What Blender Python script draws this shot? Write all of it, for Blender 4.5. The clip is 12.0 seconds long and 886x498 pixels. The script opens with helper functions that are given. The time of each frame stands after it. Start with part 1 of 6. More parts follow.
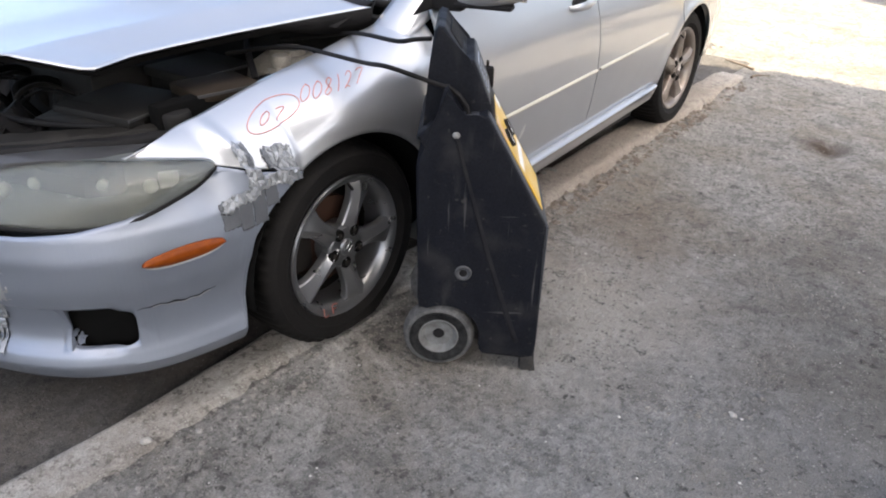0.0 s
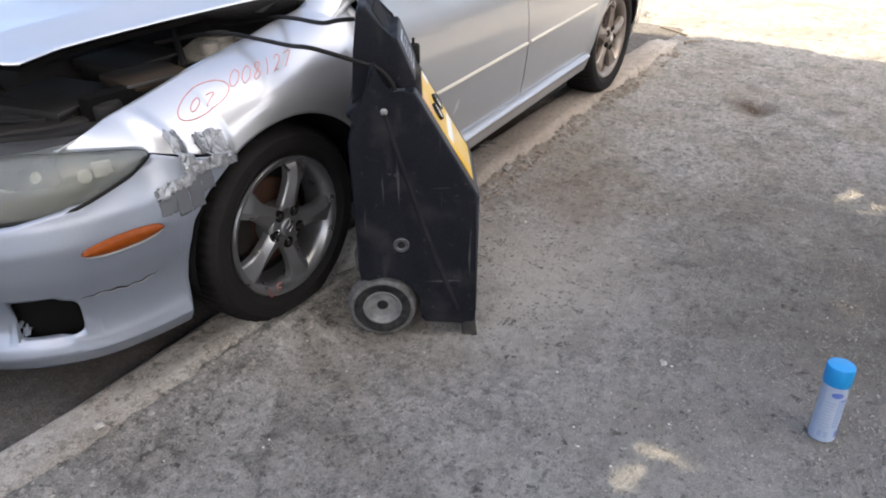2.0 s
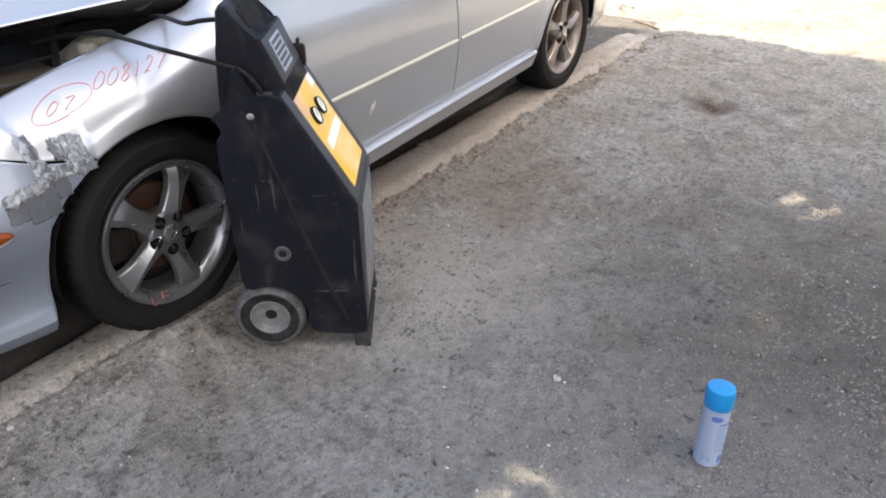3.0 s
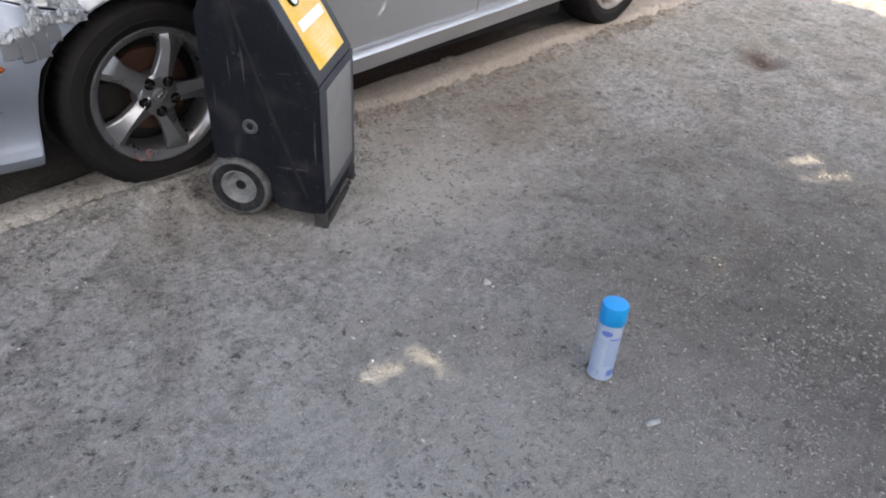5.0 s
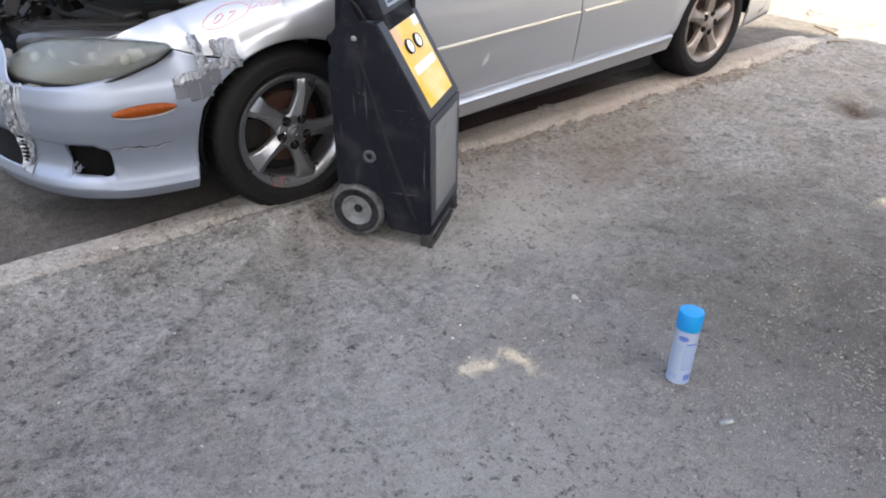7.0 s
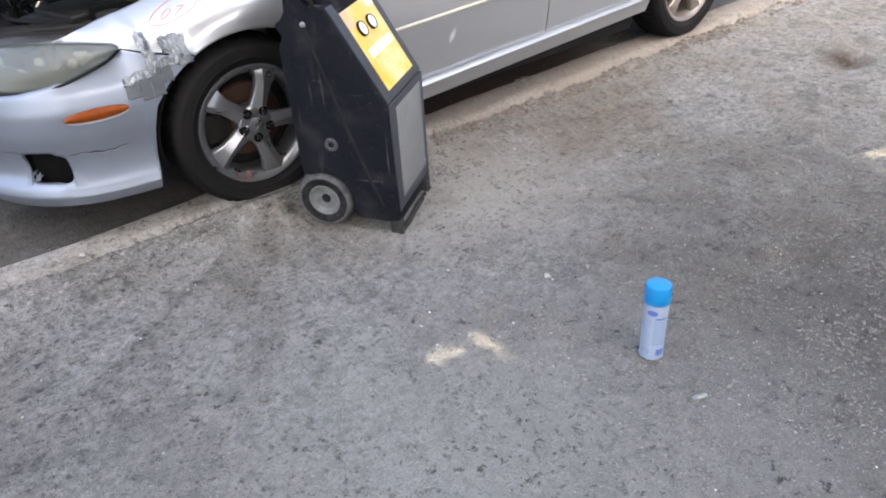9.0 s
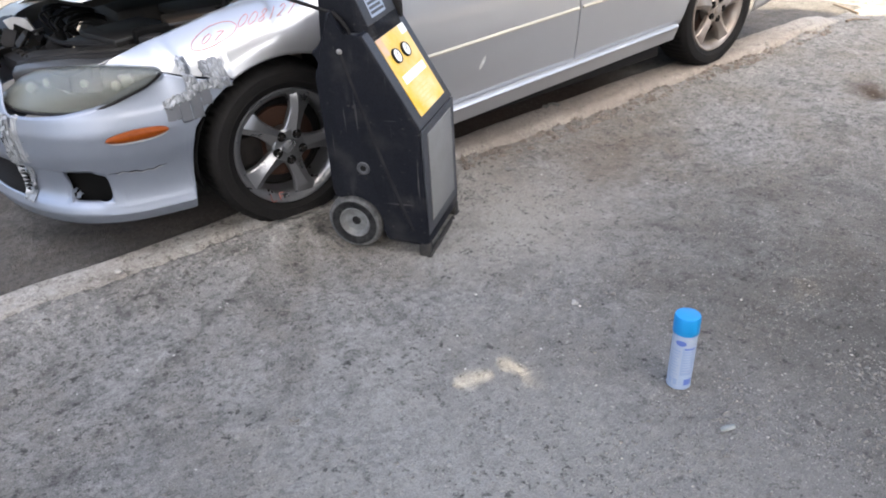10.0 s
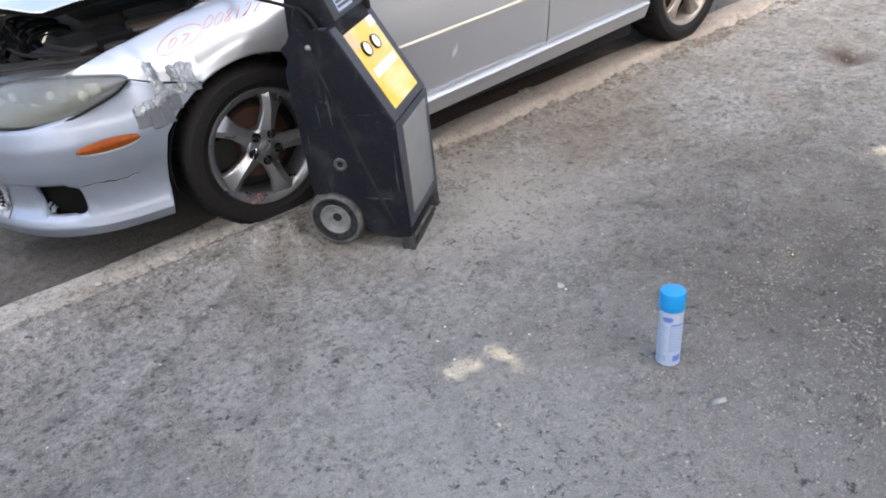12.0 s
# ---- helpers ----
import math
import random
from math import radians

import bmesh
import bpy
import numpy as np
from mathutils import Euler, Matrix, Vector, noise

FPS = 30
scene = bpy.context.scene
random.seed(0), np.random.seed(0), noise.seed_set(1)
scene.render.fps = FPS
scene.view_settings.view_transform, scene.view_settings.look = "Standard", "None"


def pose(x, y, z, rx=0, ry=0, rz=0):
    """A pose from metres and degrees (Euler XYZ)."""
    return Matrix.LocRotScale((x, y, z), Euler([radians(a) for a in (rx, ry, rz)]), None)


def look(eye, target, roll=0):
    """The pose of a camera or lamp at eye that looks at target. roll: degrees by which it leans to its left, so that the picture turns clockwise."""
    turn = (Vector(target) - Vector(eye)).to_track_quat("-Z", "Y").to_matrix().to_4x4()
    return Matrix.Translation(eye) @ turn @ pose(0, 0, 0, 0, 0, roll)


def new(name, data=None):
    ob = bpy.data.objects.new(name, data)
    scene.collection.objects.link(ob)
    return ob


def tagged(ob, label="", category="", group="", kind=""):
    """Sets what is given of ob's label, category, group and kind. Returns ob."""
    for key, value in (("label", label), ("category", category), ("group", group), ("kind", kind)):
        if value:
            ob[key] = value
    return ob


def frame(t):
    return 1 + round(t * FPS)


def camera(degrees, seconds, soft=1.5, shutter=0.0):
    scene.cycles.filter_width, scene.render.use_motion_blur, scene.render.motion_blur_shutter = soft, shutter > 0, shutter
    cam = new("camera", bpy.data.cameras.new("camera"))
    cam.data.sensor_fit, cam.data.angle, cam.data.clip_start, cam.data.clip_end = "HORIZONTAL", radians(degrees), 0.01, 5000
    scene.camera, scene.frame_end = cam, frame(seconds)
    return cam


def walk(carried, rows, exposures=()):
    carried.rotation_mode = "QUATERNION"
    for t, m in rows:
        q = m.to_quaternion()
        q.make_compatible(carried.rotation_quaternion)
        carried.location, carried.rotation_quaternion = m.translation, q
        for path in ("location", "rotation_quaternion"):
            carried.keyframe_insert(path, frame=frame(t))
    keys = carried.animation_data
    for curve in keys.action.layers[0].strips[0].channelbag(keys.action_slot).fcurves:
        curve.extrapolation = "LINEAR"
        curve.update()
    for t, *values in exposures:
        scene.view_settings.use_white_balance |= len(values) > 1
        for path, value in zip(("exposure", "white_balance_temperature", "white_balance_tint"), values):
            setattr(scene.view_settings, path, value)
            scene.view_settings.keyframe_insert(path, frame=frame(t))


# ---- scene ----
cam = camera(62.8, 12.0, soft=1.9)
PATH = [
    (0, (-1.384, -1.359, 1.399), (0.032, -0.329, 0.433), 2.1),
    (0.3, (-1.4, -1.367, 1.415), (0.012, -0.293, 0.500), 2.1),
    (0.5, (-1.403, -1.376, 1.407), (0.039, -0.356, 0.469), 3.3),
    (0.8, (-1.406, -1.375, 1.409), (0.045, -0.402, 0.437), 2.3),
    (1, (-1.411, -1.368, 1.404), (0.078, -0.442, 0.443), 3.2),
    (1.2, (-1.42, -1.367, 1.407), (0.096, -0.465, 0.464), 4.0),
    (1.5, (-1.452, -1.338, 1.411), (0.028, -0.495, 0.568), 2.8),
    (1.6, (-1.453, -1.356, 1.441), (-0.002, -0.460, 0.604), 0.9),
    (1.7, (-1.457, -1.391, 1.435), (0.004, -0.524, 0.583), 0.6),
    (1.8, (-1.444, -1.428, 1.418), (0.022, -0.501, 0.424), -0.3),
    (2, (-1.409, -1.468, 1.415), (0.045, -0.537, 0.406), 0.3),
    (2.2, (-1.345, -1.551, 1.428), (0.079, -0.576, 0.418), 1.2),
    (2.3, (-1.317, -1.577, 1.451), (0.031, -0.675, 0.462), 2.0),
    (2.5, (-1.255, -1.68, 1.427), (0.175, -0.726, 0.405), 2.2),
    (2.7, (-1.203, -1.712, 1.420), (0.246, -0.786, 0.398), 0.2),
    (4.3, (-0.804, -2.036, 1.410), (0.262, -0.838, 0.390), 0.8),
    (4.5, (-0.812, -2.122, 1.392), (0.274, -0.808, 0.347), -0.5),
    (4.8, (-0.946, -2.154, 1.415), (0.204, -0.971, 0.284), 0.3),
    (5, (-0.966, -2.168, 1.364), (0.234, -1.073, 0.199), 4.0),
    (5.2, (-1.001, -2.239, 1.357), (0.102, -0.979, 0.262), 3.6),
    (5.5, (-0.946, -2.381, 1.331), (0.034, -1.02, 0.241), 1.5),
    (5.8, (-0.919, -2.433, 1.343), (-0.016, -1.023, 0.249), -1.9),
    (6, (-0.926, -2.479, 1.376), (0.04, -1.071, 0.334), -2.9),
    (6.5, (-1.083, -2.434, 1.393), (0.017, -1.102, 0.385), -1.2),
    (7, (-1.172, -2.383, 1.39), (-0.106, -1.044, 0.356), 0.7),
    (7.2, (-1.156, -2.41, 1.401), (-0.105, -1.023, 0.416), -0.3),
    (8.8, (-1.033, -2.424, 1.412), (-0.031, -1.089, 0.31), -3.3),
    (9, (-1.006, -2.437, 1.378), (0.002, -1.094, 0.292), -3.9),
    (9.5, (-1.033, -2.414, 1.407), (0.006, -1.074, 0.346), -3.9),
    (10, (-1.043, -2.429, 1.411), (-0.055, -1.035, 0.372), -3.5),
    (10.5, (-1.058, -2.403, 1.408), (-0.078, -0.995, 0.379), -3.1),
    (11, (-1.033, -2.425, 1.404), (-0.052, -1.005, 0.394), -5.9),
    (11.5, (-1.012, -2.433, 1.399), (0.02, -1.069, 0.362), -6.5),
    (12, (-1.02, -2.433, 1.399), (-0.017, -1.066, 0.339), -6.6),
]
EXPOSURE = [(0.0, 2.34, 6620, 6), (1.5, 2.30, 6620, 6), (2.5, 2.36, 6560, 6), (4.5, 2.40, 6470, 6), (5.0, 2.36, 6440, 6), (6.0, 2.66, 6420, 6), (7.0, 2.52, 6420, 6), (9.0, 2.68, 6420, 6), (10.0, 2.60, 6420, 6), (11.0, 2.54, 6420, 6), (11.5, 2.58, 6420, 6), (12.0, 2.66, 6420, 6)]
walk(cam, [(t, look(eye, target, roll)) for t, eye, target, roll in PATH], EXPOSURE)

# ---- world and sun ----
SUN_ELEV, SUN_AZ = 52.0, 204.0          # azimuth clockwise from +y
TO_SUN = Vector((math.sin(radians(SUN_AZ)) * math.cos(radians(SUN_ELEV)),
                 math.cos(radians(SUN_AZ)) * math.cos(radians(SUN_ELEV)), math.sin(radians(SUN_ELEV))))
world = bpy.data.worlds.new("daylight")
scene.world = world
world.use_nodes = True
wn = world.node_tree
sky = wn.nodes.new("ShaderNodeTexSky")
sky.sky_type, sky.sun_disc = "NISHITA", False
sky.sun_elevation, sky.sun_rotation = radians(SUN_ELEV), radians(SUN_AZ)
sky.dust_density, sky.ozone_density, sky.air_density = 7.0, 0.8, 0.8
wn.links.new(sky.outputs["Color"], wn.nodes["Background"].inputs["Color"])
wn.nodes["Background"].inputs["Strength"].default_value = 0.15
lamp = bpy.data.lights.new("sun", "SUN")
lamp.energy, lamp.angle, lamp.color = 5.0, radians(0.53), (1.0, 0.84, 0.64)
sun = new("sun", lamp)
sun.rotation_mode = "QUATERNION"
sun.rotation_quaternion = TO_SUN.to_track_quat("Z", "Y")

# ---- materials ----
def material(name, color, rough=0.5, metal=0.0, tint=None, scale=8.0, amount=0.5, fine=0.0, fine_scale=300.0,
             bump=0.0, bump_scale=200.0, coat=0.0, rough_var=0.0, transmission=0.0, spec=0.5, coat_rough=0.22):
    """A procedural surface: two colours mixed by noise at two sizes, with fine relief."""
    m = bpy.data.materials.new(name)
    m.use_nodes = True
    nt = m.node_tree
    n, l = nt.nodes, nt.links
    b = n["Principled BSDF"]
    b.inputs["Roughness"].default_value = rough
    b.inputs["Metallic"].default_value = metal
    b.inputs["Coat Weight"].default_value = coat
    b.inputs["Coat Roughness"].default_value = coat_rough
    b.inputs["Transmission Weight"].default_value = transmission
    b.inputs["Specular IOR Level"].default_value = spec
    tc = n.new("ShaderNodeTexCoord")
    if tint is None:
        tint = tuple(c * 0.8 for c in color)
    big = n.new("ShaderNodeTexNoise")
    big.inputs["Scale"].default_value, big.inputs["Detail"].default_value = scale, 6.0
    l.new(tc.outputs["Object"], big.inputs["Vector"])
    ramp = n.new("ShaderNodeValToRGB")
    ramp.color_ramp.elements[0].position = 0.5 - 0.25 / max(amount, 0.3)
    ramp.color_ramp.elements[1].position = 0.5 + 0.25 / max(amount, 0.3)
    ramp.color_ramp.elements[0].color = (*color, 1)
    ramp.color_ramp.elements[1].color = (*tint, 1)
    l.new(big.outputs["Fac"], ramp.inputs["Fac"])
    out = ramp.outputs["Color"]
    if fine:
        f = n.new("ShaderNodeTexNoise")
        f.inputs["Scale"].default_value, f.inputs["Detail"].default_value = fine_scale, 3.0
        l.new(tc.outputs["Object"], f.inputs["Vector"])
        r = n.new("ShaderNodeMapRange")
        r.inputs[1].default_value, r.inputs[2].default_value = 0.3, 0.7
        r.inputs[3].default_value, r.inputs[4].default_value = 1.0 - fine, 1.0 + fine
        l.new(f.outputs["Fac"], r.inputs[0])
        mul = n.new("ShaderNodeVectorMath")
        mul.operation = "SCALE"
        l.new(out, mul.inputs[0])
        l.new(r.outputs[0], mul.inputs["Scale"])
        out = mul.outputs[0]
    l.new(out, b.inputs["Base Color"])
    if rough_var:
        rr = n.new("ShaderNodeMapRange")
        rr.inputs[1].default_value, rr.inputs[2].default_value = 0.35, 0.65
        rr.inputs[3].default_value, rr.inputs[4].default_value = rough - rough_var, rough + rough_var
        rn = n.new("ShaderNodeTexNoise")
        rn.inputs["Scale"].default_value, rn.inputs["Detail"].default_value = scale * 2.3, 5.0
        l.new(tc.outputs["Object"], rn.inputs["Vector"])
        l.new(rn.outputs["Fac"], rr.inputs[0])
        l.new(rr.outputs[0], b.inputs["Roughness"])
    if bump:
        bn = n.new("ShaderNodeTexNoise")
        bn.inputs["Scale"].default_value, bn.inputs["Detail"].default_value = bump_scale, 4.0
        l.new(tc.outputs["Object"], bn.inputs["Vector"])
        bp = n.new("ShaderNodeBump")
        bp.inputs["Strength"].default_value, bp.inputs["Distance"].default_value = 1.0, bump
        l.new(bn.outputs["Fac"], bp.inputs["Height"])
        l.new(bp.outputs["Normal"], b.inputs["Normal"])
    return m


def ground_material(name, light, mid, dark, stain, grit=1.0, patches=()):
    """Worn ground: sandy binder, dark pits and clods, pale grains, broad stains."""
    m = bpy.data.materials.new(name)
    m.use_nodes = True
    nt = m.node_tree
    n, l = nt.nodes, nt.links
    b = n["Principled BSDF"]
    b.inputs["Roughness"].default_value = 0.95
    b.inputs["Specular IOR Level"].default_value = 0.15
    tc = n.new("ShaderNodeTexCoord")

    def tex(scale, detail=5.0, rough=0.6):
        t = n.new("ShaderNodeTexNoise")
        t.inputs["Scale"].default_value, t.inputs["Detail"].default_value, t.inputs["Roughness"].default_value = scale, detail, rough
        l.new(tc.outputs["Object"], t.inputs["Vector"])
        return t.outputs["Fac"]

    def stretch(v, a, c, lo=0.0, hi=1.0):
        r = n.new("ShaderNodeMapRange")
        for k, x in zip((1, 2, 3, 4), (a, c, lo, hi)):
            r.inputs[k].default_value = x
        l.new(v, r.inputs[0])
        return r.outputs[0]

    def blend(f, a, c):
        x = n.new("ShaderNodeMix")
        x.data_type = "RGBA"
        for s_, v in ((x.inputs[0], f), (x.inputs[6], a), (x.inputs[7], c)):
            if isinstance(v, tuple):
                s_.default_value = (*v, 1)
            else:
                l.new(v, s_)
        return x.outputs[2]
    col = blend(stretch(tex(34, 9, 0.8), 0.43, 0.57), light, mid)
    col = blend(stretch(tex(1.7, 6, 0.65), 0.44, 0.62, 0, 0.85), col, stain)
    col = blend(stretch(tex(3.1, 6, 0.7), 0.54, 0.64, 0, 0.45), col, dark)
    col = blend(stretch(tex(7.5, 8, 0.75), 0.51, 0.64, 0, 0.68), col, dark)
    col = blend(stretch(tex(19, 10, 0.85), 0.53, 0.60, 0, 0.85), col, dark)
    col = blend(stretch(tex(48, 8, 0.8), 0.53, 0.63, 0, 0.80), col, tuple(c * 0.7 for c in dark))
    col = blend(stretch(tex(8, 8, 0.75), 0.47, 0.34, 0, 0.45), col, tuple(min(0.6, c * 1.35) for c in light))
    for px, py, near, far, most, tone, rag in patches:          # broad worn or earthy areas, and painted under-car shade, with ragged rims
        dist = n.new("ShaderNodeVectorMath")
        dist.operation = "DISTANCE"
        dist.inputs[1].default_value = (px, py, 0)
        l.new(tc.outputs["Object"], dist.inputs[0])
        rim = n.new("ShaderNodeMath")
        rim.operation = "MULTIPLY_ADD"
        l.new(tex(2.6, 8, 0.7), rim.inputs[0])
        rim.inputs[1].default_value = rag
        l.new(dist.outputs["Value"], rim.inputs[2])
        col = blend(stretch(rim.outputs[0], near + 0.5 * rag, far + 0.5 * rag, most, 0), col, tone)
    crumbs = n.new("ShaderNodeMath")                     # clustered dark crumbs
    crumbs.operation = "MULTIPLY"
    l.new(stretch(tex(27, 7, 0.72), 0.565, 0.615, 0, 1), crumbs.inputs[0])
    l.new(stretch(tex(3.6, 4), 0.42, 0.58, 0.15, 0.9), crumbs.inputs[1])
    col = blend(crumbs.outputs[0], col, tuple(c * 0.62 for c in dark))
    vor = n.new("ShaderNodeTexVoronoi")
    vor.inputs["Scale"].default_value = 38.0
    l.new(tc.outputs["Object"], vor.inputs["Vector"])
    spots = n.new("ShaderNodeMath")
    spots.operation = "MULTIPLY"
    l.new(stretch(vor.outputs["Distance"], 0.10, 0.30, 1, 0), spots.inputs[0])
    l.new(stretch(tex(9, 5), 0.52, 0.66, 0, 0.8), spots.inputs[1])
    col = blend(spots.outputs[0], col, tuple(c * 0.45 for c in dark))
    vor2 = n.new("ShaderNodeTexVoronoi")
    vor2.inputs["Scale"].default_value = 95.0
    l.new(tc.outputs["Object"], vor2.inputs["Vector"])
    grains = n.new("ShaderNodeMath")
    grains.operation = "MULTIPLY"
    l.new(stretch(vor2.outputs["Distance"], 0.10, 0.26, 1, 0), grains.inputs[0])
    l.new(stretch(tex(60, 2), 0.47, 0.58), grains.inputs[1])
    col = blend(grains.outputs[0], col, tuple(min(0.75, c * 1.35) for c in light))
    fine = stretch(tex(420, 3, 0.7), 0.28, 0.72, 0.55, 1.45)
    mul = n.new("ShaderNodeVectorMath")
    mul.operation = "SCALE"
    l.new(col, mul.inputs[0])
    l.new(fine, mul.inputs["Scale"])
    l.new(mul.outputs[0], b.inputs["Base Color"])
    add = n.new("ShaderNodeMath")
    add.operation = "ADD"
    l.new(tex(75, 6, 0.7), add.inputs[0])
    l.new(grains.outputs[0], add.inputs[1])
    add2 = n.new("ShaderNodeMath")                       # fine grains over the crumbs
    add2.operation = "MULTIPLY_ADD"
    l.new(tex(210, 4, 0.7), add2.inputs[0])
    add2.inputs[1].default_value = 0.25
    l.new(add.outputs[0], add2.inputs[2])
    bp = n.new("ShaderNodeBump")
    bp.inputs["Strength"].default_value, bp.inputs["Distance"].default_value = 1.0, 0.020 * grit
    l.new(add2.outputs[0], bp.inputs["Height"])
    l.new(bp.outputs["Normal"], b.inputs["Normal"])
    return m


DIRT = ground_material("gravelly dirt", (0.288, 0.279, 0.264), (0.198, 0.192, 0.183), (0.082, 0.079, 0.074), (0.192, 0.173, 0.148),
                       patches=((1.05, -2.10, 0.2, 1.75, 0.85, (0.086, 0.080, 0.072), 1.6), (0.66, -0.50, 0.1, 0.70, 0.65, (0.335, 0.313, 0.285), 1.3),
                                (-0.35, -1.75, 0.3, 1.2, 0.5, (0.345, 0.336, 0.318), 1.2), (1.35, -0.28, 0.05, 0.6, 0.5, (0.12, 0.088, 0.060), 1.6), (2.99, -0.81, 0.03, 0.17, 0.95, (0.052, 0.036, 0.025), 0.30)))
# both patches paint brown soil and the shade under car and bumper
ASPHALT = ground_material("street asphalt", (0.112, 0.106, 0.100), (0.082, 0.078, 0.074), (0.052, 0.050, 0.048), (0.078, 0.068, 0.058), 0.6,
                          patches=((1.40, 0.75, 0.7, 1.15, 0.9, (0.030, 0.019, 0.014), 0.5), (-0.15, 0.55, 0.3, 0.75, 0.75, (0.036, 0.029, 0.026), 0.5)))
CONCRETE = ground_material("kerb concrete", (0.360, 0.343, 0.318), (0.290, 0.274, 0.254), (0.165, 0.150, 0.134), (0.250, 0.222, 0.194), 0.6,
                           patches=((1.3, 0.1, 0.3, 0.8, 0.65, (0.195, 0.160, 0.134), 0.8), (2.2, 0.1, 0.4, 0.8, 0.65, (0.202, 0.167, 0.141), 0.8), (3.2, 0.1, 0.4, 0.9, 0.55, (0.205, 0.172, 0.147), 0.8)))
PAINT = material("silver metallic paint", (0.40, 0.408, 0.428), 0.36, 0.65, (0.375, 0.382, 0.396), 5, 0.4, 0.03, 900, 0.0, coat=1.0, rough_var=0.02, coat_rough=0.08)
PRIMER = material("silver plastic bumper paint", (0.215, 0.238, 0.288), 0.46, 0.65, (0.192, 0.213, 0.260), 6, 0.5, 0.04, 900, 0.0, coat=0.45, rough_var=0.05, coat_rough=0.18)
BLACK = material("black plastic", (0.008, 0.008, 0.009), 0.62, 0, (0.018, 0.017, 0.017), 14, 0.7, 0.2, 400, 0.0006, 350, spec=0.10)
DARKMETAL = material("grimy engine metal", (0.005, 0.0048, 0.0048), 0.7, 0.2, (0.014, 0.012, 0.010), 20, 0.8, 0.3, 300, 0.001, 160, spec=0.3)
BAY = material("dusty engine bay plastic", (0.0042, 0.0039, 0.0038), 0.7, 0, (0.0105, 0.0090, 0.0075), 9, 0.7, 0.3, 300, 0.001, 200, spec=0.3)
BEIGE = material("dusty beige inner panel", (0.31, 0.28, 0.24), 0.6, 0, (0.15, 0.135, 0.118), 16, 0.8, 0.2, 200, 0.001, 120)
RUBBER = material("worn tyre rubber", (0.0060, 0.0060, 0.0066), 0.75, 0, (0.0125, 0.0114, 0.0106), 7, 0.8, 0.3, 250, 0.0008, 220, spec=0.10)
ALLOY = material("painted alloy", (0.190, 0.195, 0.208), 0.30, 0.7, (0.150, 0.152, 0.160), 8, 0.4, 0.04, 500, 0.0, coat=0.4, rough_var=0.03)
RUST = material("rusty brake iron", (0.0500, 0.0200, 0.0095), 0.8, 0.2, (0.0315, 0.0135, 0.0081), 18, 0.8, 0.3, 200, 0.001, 150)


def cart_material(name):
    """Navy moulded plastic with dusty smears and pale rubbed scratches."""
    m = material(name, (0.0046, 0.0054, 0.0090), 0.52, 0, (0.0110, 0.0118, 0.0148), 6, 0.6, 0.25, 160, 0.0006, 260, rough_var=0.08, spec=0.10)
    n, l = m.node_tree.nodes, m.node_tree.links
    b = n["Principled BSDF"]
    col = b.inputs["Base Color"].links[0].from_socket
    tc = n.new("ShaderNodeTexCoord")
    for stretch, scale, lo, hi, tone, most in (((1, 1, 1), 7, 0.54, 0.78, (0.034, 0.033, 0.034), 0.75), ((1, 1, 0.25), 14, 0.57, 0.72, (0.040, 0.039, 0.040), 0.7),
                                               ((26, 26, 1.2), 3.0, 0.66, 0.75, (0.070, 0.069, 0.070), 0.8), ((2.0, 2.0, 30), 2.2, 0.68, 0.77, (0.075, 0.074, 0.074), 0.7),
                                               ((1, 1, 1), 40, 0.66, 0.74, (0.050, 0.048, 0.046), 0.6)):
        mp = n.new("ShaderNodeMapping")
        mp.inputs["Scale"].default_value = stretch
        mp.inputs["Rotation"].default_value = (0.12, 0.2, 0.3)
        t = n.new("ShaderNodeTexNoise")
        t.inputs["Scale"].default_value, t.inputs["Detail"].default_value = scale, 5.0
        r = n.new("ShaderNodeMapRange")
        for k, x in zip((1, 2, 3, 4), (lo, hi, 0.0, most)):
            r.inputs[k].default_value = x
        x = n.new("ShaderNodeMix")
        x.data_type = "RGBA"
        l.new(tc.outputs["Object"], mp.inputs["Vector"])
        l.new(mp.outputs[0], t.inputs["Vector"])
        l.new(t.outputs["Fac"], r.inputs[0])
        l.new(r.outputs[0], x.inputs[0])
        l.new(col, x.inputs[6])
        x.inputs[7].default_value = (*tone, 1)
        col = x.outputs[2]
    l.new(col, b.inputs["Base Color"])
    return m


CART = cart_material("navy moulded plastic")
CARTGREY = material("scuffed grey plastic edge", (0.025, 0.028, 0.036), 0.5, 0, (0.050, 0.053, 0.060), 12, 0.7, 0.2, 200, 0.0006, 240, spec=0.3)
PLATE = material("dusty grey steel plate", (0.216, 0.216, 0.216), 0.55, 0.2, (0.162, 0.159, 0.153), 14, 0.6, 0.12, 350, 0.0006, 500)
GREYRUBBER = material("dusty grey hard rubber", (0.120, 0.120, 0.120), 0.8, 0, (0.038, 0.038, 0.040), 34, 1.0, 0.2, 240, 0.001, 200, spec=0.15)
HUBGREY = material("grey hub plastic", (0.170, 0.176, 0.180), 0.6, 0, (0.055, 0.053, 0.050), 30, 0.9, 0.1, 300, 0.0005, 300)
YELLOW = material("yellow printed label", (0.66, 0.39, 0.012), 0.30, 0, (0.70, 0.53, 0.26), 8, 1.5, 0.08, 200, coat=0.15, coat_rough=0.15, spec=0.3)
PALEPRINT = material("faint pale yellow print", (0.66, 0.46, 0.14), 0.4, 0, (0.64, 0.42, 0.08), 30, 0.8)
WHITE = material("white print", (0.78, 0.78, 0.76), 0.35, 0, (0.70, 0.70, 0.68), 20, 0.6)
PINK = material("pink printed corner", (0.60, 0.36, 0.30), 0.3, 0, (0.62, 0.38, 0.10), 22, 0.9)
